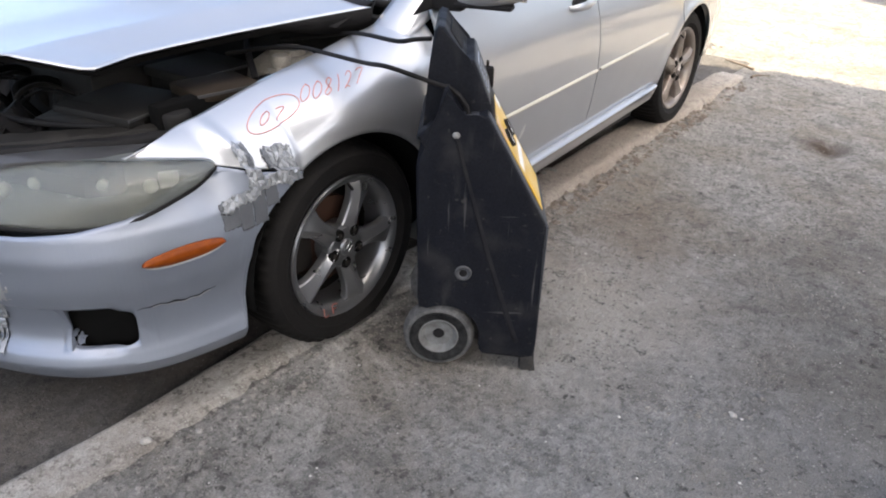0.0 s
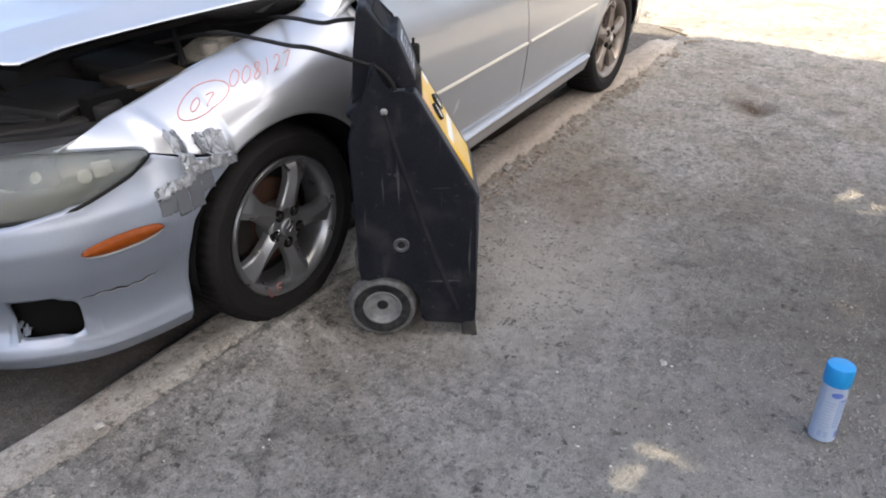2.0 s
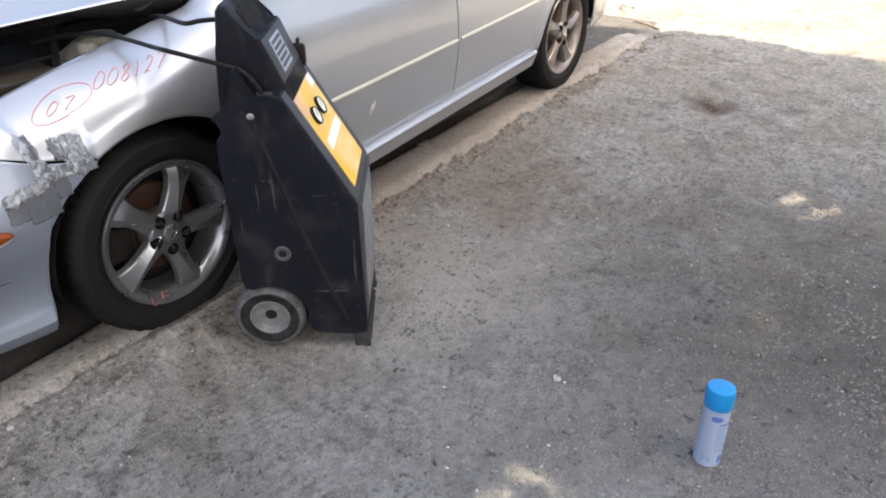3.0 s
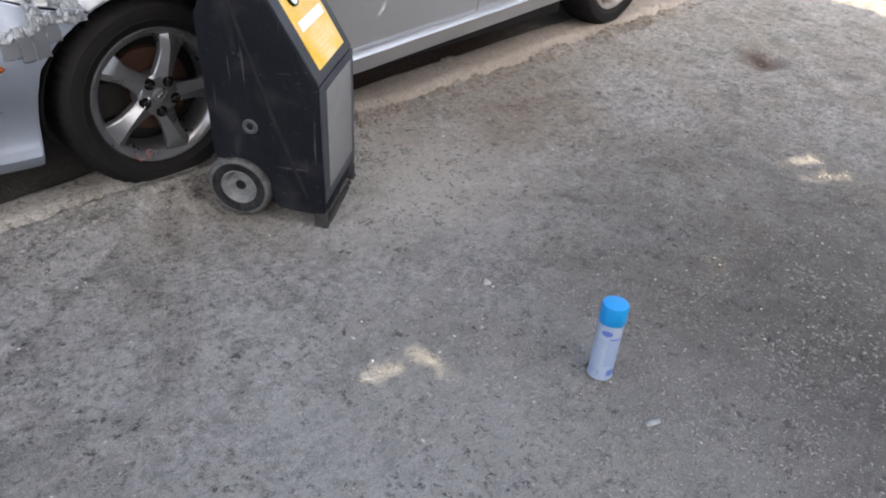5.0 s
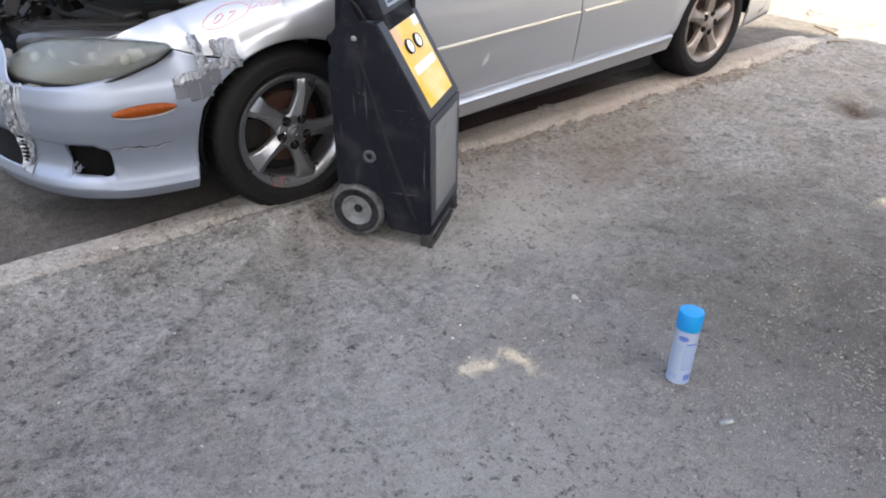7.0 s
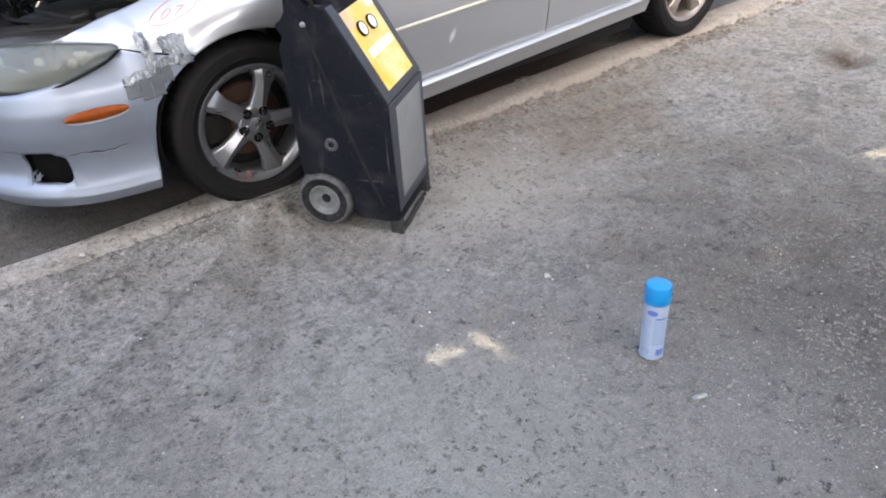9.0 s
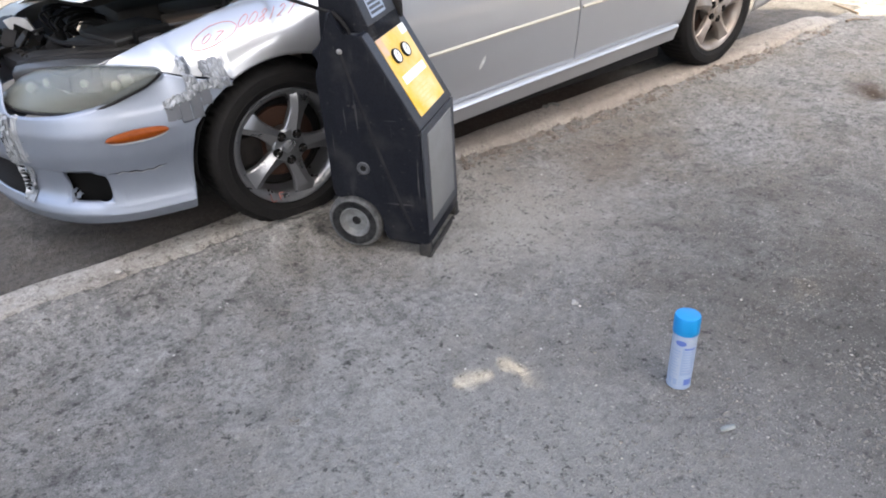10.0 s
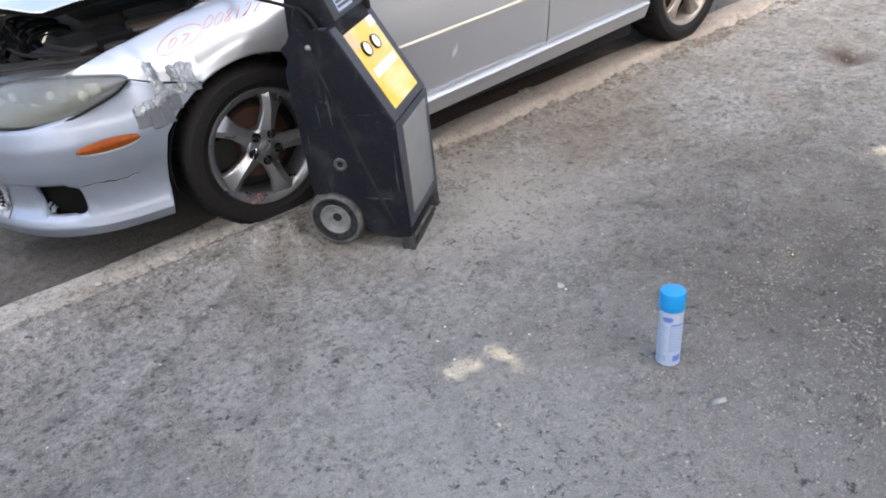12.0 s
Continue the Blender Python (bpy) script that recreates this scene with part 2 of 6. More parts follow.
PALEBLUE = material("pale blue printed can", (0.235, 0.295, 0.42), 0.35, 0.1, (0.29, 0.345, 0.45), 30, 0.7, 0.05, 300, coat=0.3)
BLUECAP = material("bright blue plastic cap", (0.006, 0.200, 0.47), 0.42, 0, (0.006, 0.175, 0.43), 12, 0.4)
LIGHTBLUE = material("light blue print", (0.32, 0.36, 0.43), 0.4, 0.05, (0.26, 0.30, 0.39), 30, 0.7, coat=0.2)
# near-black puts the shade of holes and wheel arches into the colour
PITCH = material("near-black for deep shade", (0.003, 0.003, 0.003), 0.9, 0, (0.006, 0.006, 0.006), 20, 0.6, spec=0.05)
PRINTBLUE = material("dark blue print", (0.06, 0.10, 0.32), 0.4, 0, (0.08, 0.13, 0.36), 20, 0.6)
LILAC = material("lilac blue print", (0.175, 0.235, 0.365), 0.4, 0, (0.22, 0.28, 0.40), 25, 0.6)
AMBER = material("amber marker lens", (0.205, 0.045, 0.003), 0.4, 0, (0.125, 0.025, 0.002), 60, 0.7, coat=0.05, spec=0.15)
TAPE = material("silver duct tape", (0.33, 0.34, 0.355), 0.38, 0.35, (0.20, 0.21, 0.225), 30, 0.7, 0.06, 300, 0.0005, 120)
TAPEDARK = material("dull grey duct tape", (0.100, 0.106, 0.118), 0.45, 0.2, (0.078, 0.083, 0.094), 30, 0.7, 0.06, 300, 0.0004, 140)
SCUFF = material("pale scuff", (0.52, 0.52, 0.51), 0.5, 0.1, (0.38, 0.38, 0.37), 60, 0.8)
CHALK = material("red wax crayon", (0.44, 0.11, 0.085), 0.8, 0, (0.54, 0.30, 0.26), 160, 0.9)
ORANGECHALK = material("orange red wax crayon", (0.30, 0.085, 0.060), 0.8, 0, (0.16, 0.09, 0.08), 160, 0.9)
STRIPE = material("creamy bright trim strip", (0.50, 0.46, 0.37), 0.35, 0.2, (0.40, 0.37, 0.31), 12, 0.6, coat=0.2)
CHROME = material("dull chrome", (0.62, 0.62, 0.63), 0.18, 1.0, (0.5, 0.5, 0.5), 20, 0.6)
STONE = material("pale stone", (0.325, 0.312, 0.286), 0.9, 0, (0.234, 0.221, 0.202), 60, 0.7, 0.2, 300, 0.001, 200)
CLOD = material("dark clod", (0.100, 0.095, 0.089), 0.95, 0, (0.148, 0.138, 0.126), 60, 0.7, 0.3, 300, 0.002, 200)
BARK = material("bark", (0.16, 0.12, 0.09), 0.9, 0, (0.09, 0.07, 0.05), 9, 0.8, 0.2, 60, 0.01, 30)
LEAF = material("green leaf", (0.06, 0.10, 0.03), 0.6, 0, (0.09, 0.13, 0.04), 3, 0.8)
STRAW = material("dry yellow grass", (0.50, 0.40, 0.16), 0.9, 0, (0.36, 0.30, 0.12), 4, 0.8)
GREENSTICK = material("pale green sticker", (0.17, 0.28, 0.25), 0.5, 0, (0.23, 0.32, 0.29), 40, 0.7)
BLUESTICK = material("blue sticker", (0.02, 0.16, 0.40), 0.5, 0, (0.04, 0.20, 0.42), 40, 0.7)
GLASS = material("dark tinted glass", (0.30, 0.36, 0.36), 0.03, 0, (0.28, 0.34, 0.34), 3, 0.4, transmission=1.0)
HAZE = material("oxidised yellowed lens", (0.225, 0.232, 0.218), 0.26, 0, (0.172, 0.178, 0.170), 9, 0.7, 0.05, 200, coat=0.5, rough_var=0.03)
hn, hl_ = HAZE.node_tree.nodes, HAZE.node_tree.links          # part of the light passes the clouded plastic and is blurred
cloudy = hn.new("ShaderNodeBsdfRefraction")
cloudy.inputs["Color"].default_value = (0.93, 0.94, 0.90, 1)
cloudy.inputs["Roughness"].default_value, cloudy.inputs["IOR"].default_value = 0.26, 1.17
half = hn.new("ShaderNodeMixShader")
half.inputs[0].default_value = 0.60
hl_.new(hn["Principled BSDF"].outputs[0], half.inputs[1])
hl_.new(cloudy.outputs[0], half.inputs[2])
hl_.new(half.outputs[0], hn["Material Output"].inputs["Surface"])
MARKRIM = material("pale weathered plastic edge", (0.40, 0.40, 0.40), 0.5, 0, (0.30, 0.30, 0.30), 40, 0.7)
FAINTPRINT = material("faint green print", (0.14, 0.235, 0.205), 0.5, 0, (0.17, 0.26, 0.23), 60, 0.8)
# dark tone paints the shade deep in the wheel, behind the spokes
BARREL = material("shade-dark metal inside the wheel", (0.010, 0.0095, 0.0095), 0.7, 0.2, (0.022, 0.019, 0.017), 16, 0.7, 0.2, 200, spec=0.1)
PLASTER = material("grey skyline wall", (0.17, 0.165, 0.155), 0.9, 0, (0.12, 0.115, 0.105), 0.6, 0.7, 0.1, 30, 0.004, 20)
DUST = material("dusty rubbed plastic ridge", (0.026, 0.026, 0.029), 0.7, 0, (0.008, 0.0085, 0.011), 14, 0.8, 0.3, 300, spec=0.1)
FOOTDUST = material("dirt-caked plastic", (0.056, 0.053, 0.049), 0.9, 0, (0.016, 0.0165, 0.018), 34, 0.9, 0.3, 200, 0.001, 150, spec=0.1)
# pale colour paints the blurred glows seen through the lens
FROST = material("pale glow colour inside the lamp", (0.85, 0.84, 0.78), 0.35, 0, (0.78, 0.77, 0.70), 20, 0.5)
PLUGGREY = material("worn grey plastic ring", (0.046, 0.048, 0.053), 0.6, 0, (0.040, 0.041, 0.046), 40, 0.7)
PALESHARD = material("pale grey plastic shard", (0.24, 0.25, 0.24), 0.6, 0, (0.15, 0.155, 0.15), 60, 0.8)
RIBDUST = material("rubbed navy plastic ridge", (0.0085, 0.0088, 0.0115), 0.65, 0, (0.018, 0.018, 0.020), 18, 0.9, spec=0.08)
RINGDUST = material("dusty black wheel ring", (0.004, 0.004, 0.005), 0.8, 0, (0.030, 0.030, 0.030), 38, 1.0, 0.3, 200, spec=0.08)
REARALLOY = material("rust-dusted alloy", (0.225, 0.208, 0.195), 0.40, 0.5, (0.135, 0.100, 0.078), 14, 0.8, 0.1, 300, coat=0.2)
BROWNCLOD = material("brown crumbling earth", (0.135, 0.112, 0.092), 0.95, 0, (0.085, 0.070, 0.058), 50, 0.8, 0.3, 300, 0.002, 200)
CHIP = material("white stone chip", (0.58, 0.56, 0.52), 0.85, 0, (0.42, 0.40, 0.37), 90, 0.7)
BROWNBOX = material("dusty brown box lid", (0.036, 0.026, 0.018), 0.7, 0, (0.017, 0.0135, 0.0105), 12, 0.7, 0.2, 200, spec=0.15)

# ---- mesh helpers ----
def thing(name, at, label, category, group="", kind=""):
    ob = new(name)
    ob.empty_display_size = 0.1
    ob.matrix_basis = pose(*at)
    return tagged(ob, label, category, group, kind)


def part(name, bm, mat, parent=None, label="", m=None, solid=0.0, sharp=0.6, flat=False):
    """Links a bmesh as one mesh object, under a thing or a part."""
    if m is not None:
        bm.transform(m)
    bmesh.ops.remove_doubles(bm, verts=bm.verts, dist=1e-5)
    bmesh.ops.recalc_face_normals(bm, faces=bm.faces)
    for f in bm.faces:
        f.smooth = not flat
    for e in bm.edges:
        if len(e.link_faces) == 2 and e.calc_face_angle(0) > sharp:
            e.smooth = False
    me = bpy.data.meshes.new(name)
    bm.to_mesh(me)
    bm.free()
    for x in (mat if isinstance(mat, (list, tuple)) else [mat]):
        me.materials.append(x)
    ob = new(name, me)
    if parent is not None:
        ob.parent = parent
        if parent.parent is None:
            ob.matrix_parent_inverse = parent.matrix_basis.inverted()
    if solid:
        mod = ob.modifiers.new("thickness", "SOLIDIFY")
        mod.thickness, mod.offset = solid, 0
    return tagged(ob, label) if label else ob


def sheet(bm, rows, close_u=False, close_v=False):
    """Quads over a grid of points, rows of equal length."""
    vs = [[bm.verts.new(p) for p in r] for r in rows]
    nu, nv = len(vs), len(vs[0])
    for i in range(nu if close_u else nu - 1):
        for j in range(nv if close_v else nv - 1):
            q = [vs[i][j], vs[(i + 1) % nu][j], vs[(i + 1) % nu][(j + 1) % nv], vs[i][(j + 1) % nv]]
            bm.faces.new(q)
    return vs


def cap(bm, ring):
    if len(ring) > 2:
        bm.faces.new(ring)


def box(lo, hi, bevel=0.0, seg=2, m=None, bm=None):
    bm = bm or bmesh.new()
    x0, y0, z0 = lo
    x1, y1, z1 = hi
    v = [bm.verts.new((x, y, z)) for z in (z0, z1) for x, y in ((x0, y0), (x1, y0), (x1, y1), (x0, y1))]
    fs = [bm.faces.new([v[i] for i in q]) for q in ((0, 3, 2, 1), (4, 5, 6, 7), (0, 1, 5, 4), (1, 2, 6, 5), (2, 3, 7, 6), (3, 0, 4, 7))]
    if bevel:
        es = list({e for f in fs for e in f.edges})
        bmesh.ops.bevel(bm, geom=es, offset=bevel, segments=seg, profile=0.5, affect="EDGES")
    if m is not None:
        bm.transform(m)
    return bm


def lathe(profile, n=48, bm=None, m=None, close=False, ends=True):
    """Turns (radius, height) pairs round the z axis."""
    bm = bm or bmesh.new()
    before = set(bm.verts)
    rows = [[(r * math.cos(2 * math.pi * k / n), r * math.sin(2 * math.pi * k / n), h) for k in range(n)] for r, h in profile]
    vs = sheet(bm, rows, close_u=close, close_v=True)
    if not close and ends:
        for ring, (r, h) in ((vs[0], profile[0]), (vs[-1], profile[-1])):
            if r > 1e-4:
                cap(bm, ring)
    if m is not None:
        bmesh.ops.transform(bm, matrix=m, verts=[v for v in bm.verts if v not in before])
    return bm


def tube(points, radius, n=10, bm=None, taper=None):
    """A round rod along a smooth line through the points."""
    bm = bm or bmesh.new()
    pts = [Vector(p) for p in points]
    rings = []
    side = Vector((0, 0, 1))
    for i, p in enumerate(pts):
        d = (pts[min(i + 1, len(pts) - 1)] - pts[max(i - 1, 0)]).normalized()
        s = side - d * side.dot(d)
        if s.length < 0.05:
            s = Vector((1, 0, 0)) - d * d.x
        s.normalize()
        side = s
        t = d.cross(s)
        r = radius if taper is None else radius + (taper - radius) * i / (len(pts) - 1)
        rings.append([p + r * (math.cos(2 * math.pi * k / n) * s + math.sin(2 * math.pi * k / n) * t) for k in range(n)])
    vs = sheet(bm, rings, close_v=True)
    cap(bm, vs[0])
    cap(bm, vs[-1])
    return bm


def spline(points, steps=8):
    """Catmull-Rom through the points."""
    p = [Vector(q) for q in points]
    p = [2 * p[0] - p[1]] + p + [2 * p[-1] - p[-2]]
    out = []
    for i in range(1, len(p) - 2):
        for k in range(steps):
            t = k / steps
            a, b, c, d = p[i - 1], p[i], p[i + 1], p[i + 2]
            out.append(0.5 * (2 * b + (c - a) * t + (2 * a - 5 * b + 4 * c - d) * t * t + (3 * b - a - 3 * c + d) * t ** 3))
    return out + [p[-2]]


def lerp(table, x):
    """Linear interpolation in a short table of (x, y)."""
    xs, ys = zip(*table)
    return float(np.interp(x, xs, ys))


def smooth(a, b, x):
    t = min(1.0, max(0.0, (x - a) / (b - a)))
    return t * t * (3 - 2 * t)


def prism(outline, v0, v1, bevel=0.0, seg=2, m=None):
    """Extrudes an outline in the (x, z) plane from y = v0 to y = v1."""
    bm = bmesh.new()
    a = [bm.verts.new((u, v0, z)) for u, z in outline]
    b = [bm.verts.new((u, v1, z)) for u, z in outline]
    fa, fb = bm.faces.new(a), bm.faces.new(b[::-1])
    n = len(a)
    for i in range(n):
        bm.faces.new((a[i], b[i], b[(i + 1) % n], a[(i + 1) % n]))
    if bevel:
        bmesh.ops.bevel(bm, geom=list(fa.edges) + list(fb.edges), offset=bevel, segments=seg, profile=0.5, affect="EDGES")
    if m is not None:
        bm.transform(m)
    return bm


# ---- ground ----
KERB_OUT, KERB_IN, KERB_TOP = 0.020, 0.178, 0.058


def n3(x, y, s, seed=0.0):
    return noise.noise((x * s + seed, y * s - seed, seed * 0.7))


def ground_z(x, y):
    far = smooth(6.0, 12.0, math.hypot(x - 1, y))
    z = (0.010 * n3(x, y, 0.9) + 0.005 * n3(x, y, 3.7, 3) + 0.0028 * n3(x, y, 11, 7)) * (1 - far)
    if far < 0.5:
        z += 0.0032 * n3(x, y, 27, 5) + 0.0110 * max(0.0, n3(x, y, 36, 13) - 0.10) * (0.6 + n3(x, y, 2.2, 4))
    z -= 0.013 * math.exp(-((x - 0.20) ** 2 + (y + 0.36) ** 2) / 0.16)      # hollow under the cart
    if y < 0.1:
        z += (0.046 - 0.024 * smooth(0.5, 1.1, x)) * smooth(-0.30, 0.02, y) * (1 - smooth(4.0, 5.0, x))
        z += 0.030 * smooth(0.5, 1.1, x) * max(0.0, n3(x, y, 7, 17) + 0.35 * n3(x, y, 19, 6)) * math.exp(-((y + 0.03) / 0.07) ** 2) * (1 - smooth(4.0, 4.6, x))
        d = math.hypot((x - 2.97) / 0.14, (y + 0.83) / 0.08)       # worn hole
        z -= 0.035 * math.exp(-d * d * 1.4)
    else:
        z += 0.020 * smooth(0.10, 0.16, y) * (1 - smooth(4.0, 5.5, x))
    return z


def axis(lo, hi, step, reach=900.0):
    a = list(np.arange(lo, hi + step / 2, step))
    g, up, down = step, [], []
    x = hi
    while x < reach:
        g *= 1.22
        x += g
        up.append(x)
    g, x = step, lo
    while x > -reach:
        g *= 1.22
        x -= g
        down.append(x)
    return down[::-1] + a + up


def build_ground():
    xs, ys = axis(-1.5, 4.4, 0.014), axis(-2.5, 0.17, 0.012)
    verts = [(x, y, ground_z(x, y)) for x in xs for y in ys]
    ny = len(ys)
    faces, slot = [], []
    for i in range(len(xs) - 1):
        for j in range(ny - 1):
            a = i * ny + j
            faces.append((a, a + ny, a + ny + 1, a + 1))
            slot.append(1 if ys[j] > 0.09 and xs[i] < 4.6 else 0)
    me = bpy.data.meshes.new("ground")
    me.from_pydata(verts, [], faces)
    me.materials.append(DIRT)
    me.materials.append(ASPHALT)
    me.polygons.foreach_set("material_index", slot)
    me.polygons.foreach_set("use_smooth", [True] * len(faces))
    tagged(new("ground", me), "grey gravelly dirt verge beside a worn asphalt street", "ground", kind="structure")


def build_kerb():
    bm = bmesh.new()
    xs = list(np.arange(-30, -1.5, 0.5)) + list(np.arange(-1.5, 4.12, 0.03))
    rows = []
    for x in xs:
        wo = 0.022 * n3(x, 0, 2.3, 11) + 0.018 * n3(x, 0, 8, 5) + 0.012 * n3(x, 0, 21, 2)
        wi = 0.012 * n3(x, 0, 2.0, 31) + 0.006 * n3(x, 0, 11, 15)
        yo, yi = KERB_OUT + wo - 0.022 * smooth(0.4, 0.9, x), KERB_IN + wi
        h = KERB_TOP + 0.005 * n3(x, 0, 3, 21)
        if x > 3.9:
            h -= 0.03 * smooth(3.9, 4.12, x)
        prof = [(yo - 0.035, -0.03), (yo - 0.012, h - 0.022), (yo + 0.004, h - 0.006), (yo + 0.03, h)]
        prof += [(yo + 0.03 + (yi - yo - 0.05) * k / 5, h + 0.006 * n3(x, k * 0.5, 8, 9)) for k in range(1, 6)]
        prof += [(yi - 0.006, h - 0.006), (yi + 0.004, h - 0.022), (yi + 0.012, -0.09)]
        rows.append([(x + 0.004 * n3(x, y, 9, 4), y, z) for y, z in prof])
    vs = sheet(bm, rows)
    cap(bm, vs[0])
    cap(bm, vs[-1])
    k = part("kerb", bm, CONCRETE, sharp=0.9)
    tagged(k, "worn flush concrete kerb with crumbled edges", "kerb", kind="structure")


def scatter(name, count, lo, hi, mat, label, flatness, seed, area, clump=False, level=ground_z):
    """Small stones lying loose, one joined mesh."""
    rng = np.random.default_rng(seed)
    base = np.array([(1, 0, 0), (0.2, 0.95, 0), (-0.9, 0.25, 0), (-0.3, -0.9, 0), (0.6, -0.7, 0.1), (0.05, 0.1, 0.9), (0.2, -0.2, 0.75), (0, 0, -0.6)])
    tri = [(0, 1, 5), (1, 2, 5), (2, 3, 5), (3, 6, 5), (6, 0, 5), (3, 4, 6), (4, 0, 6), (1, 0, 7), (2, 1, 7), (3, 2, 7), (4, 3, 7), (0, 4, 7)]
    verts, faces = [], []
    for _ in range(count):
        x = rng.uniform(area[0], area[1])
        y = area[3] - (area[3] - area[2]) * rng.uniform() ** 0.9
        if clump and n3(x, y, 4.5, seed) + 0.6 * n3(x, y, 13, seed) + 0.5 * n3(x, y, 0.8, seed) < rng.uniform(0.05, 0.45):
            continue
        if not clump and n3(x, y, 1.6, seed) + 0.5 * n3(x, y, 5, seed) < rng.uniform(-0.5, 0.25):
            continue
        s = lo + (hi - lo) * rng.uniform() ** 3.0
        a = rng.uniform(0, 6.283)
        c, d = math.cos(a) * s, math.sin(a) * s
        j = base * rng.uniform(0.7, 1.3, base.shape)
        z = level(x, y) + s * flatness * 0.25
        k = len(verts)
        verts += [(x + p[0] * c - p[1] * d * 0.8, y + p[0] * d + p[1] * c * 0.8, z + p[2] * s * flatness) for p in j]
        faces += [tuple(k + i for i in t) for t in tri]
    me = bpy.data.meshes.new(name)
    me.from_pydata(verts, [], faces)
    me.materials.append(mat)
    tagged(new(name, me), label, "gravel", kind="stuff")


build_ground()
build_kerb()

# unseen wall added beyond the verge, a darker horizon for the paint to reflect
bm = box((-26, -11.3, -0.2), (30, -11.0, 3.6), 0.02)
tagged(part("wall_south", bm, PLASTER), "unseen grey wall standing for the skyline", "wall", kind="structure")


# ---- trees beyond the view, whose crowns shade the verge and the car ----
SPOTS = [(0.045, -1.175, 0.056, -1.290, 0.017), (-0.122, -1.156, -0.045, -1.176, 0.019), (1.036, -1.528, 1.046, -1.540, 0.017), (1.87, -1.365, 2.07, -1.445, 0.018),
         (1.87, -1.500, 2.03, -1.590, 0.014)]          # flecks of sun that reach the ground: both ends and half width


def beam_off(p, spot):
    """How far the sun's ray through p lands from a fleck's middle line."""
    ax, ay, bx, by, _ = spot
    gx, gy = p.x - TO_SUN.x / TO_SUN.z * p.z, p.y - TO_SUN.y / TO_SUN.z * p.z
    dx, dy = bx - ax, by - ay
    t = min(1.0, max(0.0, ((gx - ax) * dx + (gy - ay) * dy) / (dx * dx + dy * dy)))
    return math.hypot(gx - ax - dx * t, gy - ay - dy * t)


def leaf_quad(verts, faces, p, s, q):
    k = len(verts)
    for u, v, w in ((-1, 0, 0), (-0.2, -0.55, 0.1), (1, 0, -0.15), (-0.1, 0.55, 0.1)):
        verts.append(p + q @ Vector((u * s, v * s, w * s)))
    faces += [(k, k + 1, k + 2), (k, k + 2, k + 3)]


def fleck_cutters(t, crown):
    """Unseen low twigs with small leaves, added to cut the sun's flecks to streaks."""
    rng = np.random.default_rng(77)
    for ax, ay, bx, by, _ in SPOTS:
        h = rng.uniform(2.3, 2.7)
        mid = Vector(((ax + bx) / 2 + TO_SUN.x / TO_SUN.z * h, (ay + by) / 2 + TO_SUN.y / TO_SUN.z * h, h))
        start = Vector((mid.x - 0.5, mid.y - 0.6, crown.z - 1.2))
        verts, faces = [], []
        tube_bm = tube(spline([start, start.lerp(mid, 0.5) + Vector((-0.25, -0.1, 0.1)), mid + Vector((-0.32, -0.30, 0.10))], 5), 0.02, 6, taper=0.005)
        bough = part("bough", tube_bm, BARK, t)
        for _ in range(1100):
            a, r = rng.uniform(0, 6.2832), 0.40 * math.sqrt(rng.uniform())
            p = mid + Vector((math.cos(a) * r, math.sin(a) * r, rng.uniform(-0.12, 0.12)))
            size = 0.034 * rng.uniform(0.6, 1.3)
            q = Euler(rng.uniform(-0.6, 0.6, 3) + np.array((0, 0, rng.uniform(0, 6.28)))).to_matrix()
            spread = 0.55 + 0.75 * rng.uniform()
            if any(beam_off(p, g) < g[4] * spread + 0.6 * size for g in SPOTS):
                continue
            leaf_quad(verts, faces, p, size, q)
        me = bpy.data.meshes.new("leaves")
        me.from_pydata(verts, [], faces)
        me.materials.append(LEAF)
        ob = new("leaves", me)
        ob.parent = bough


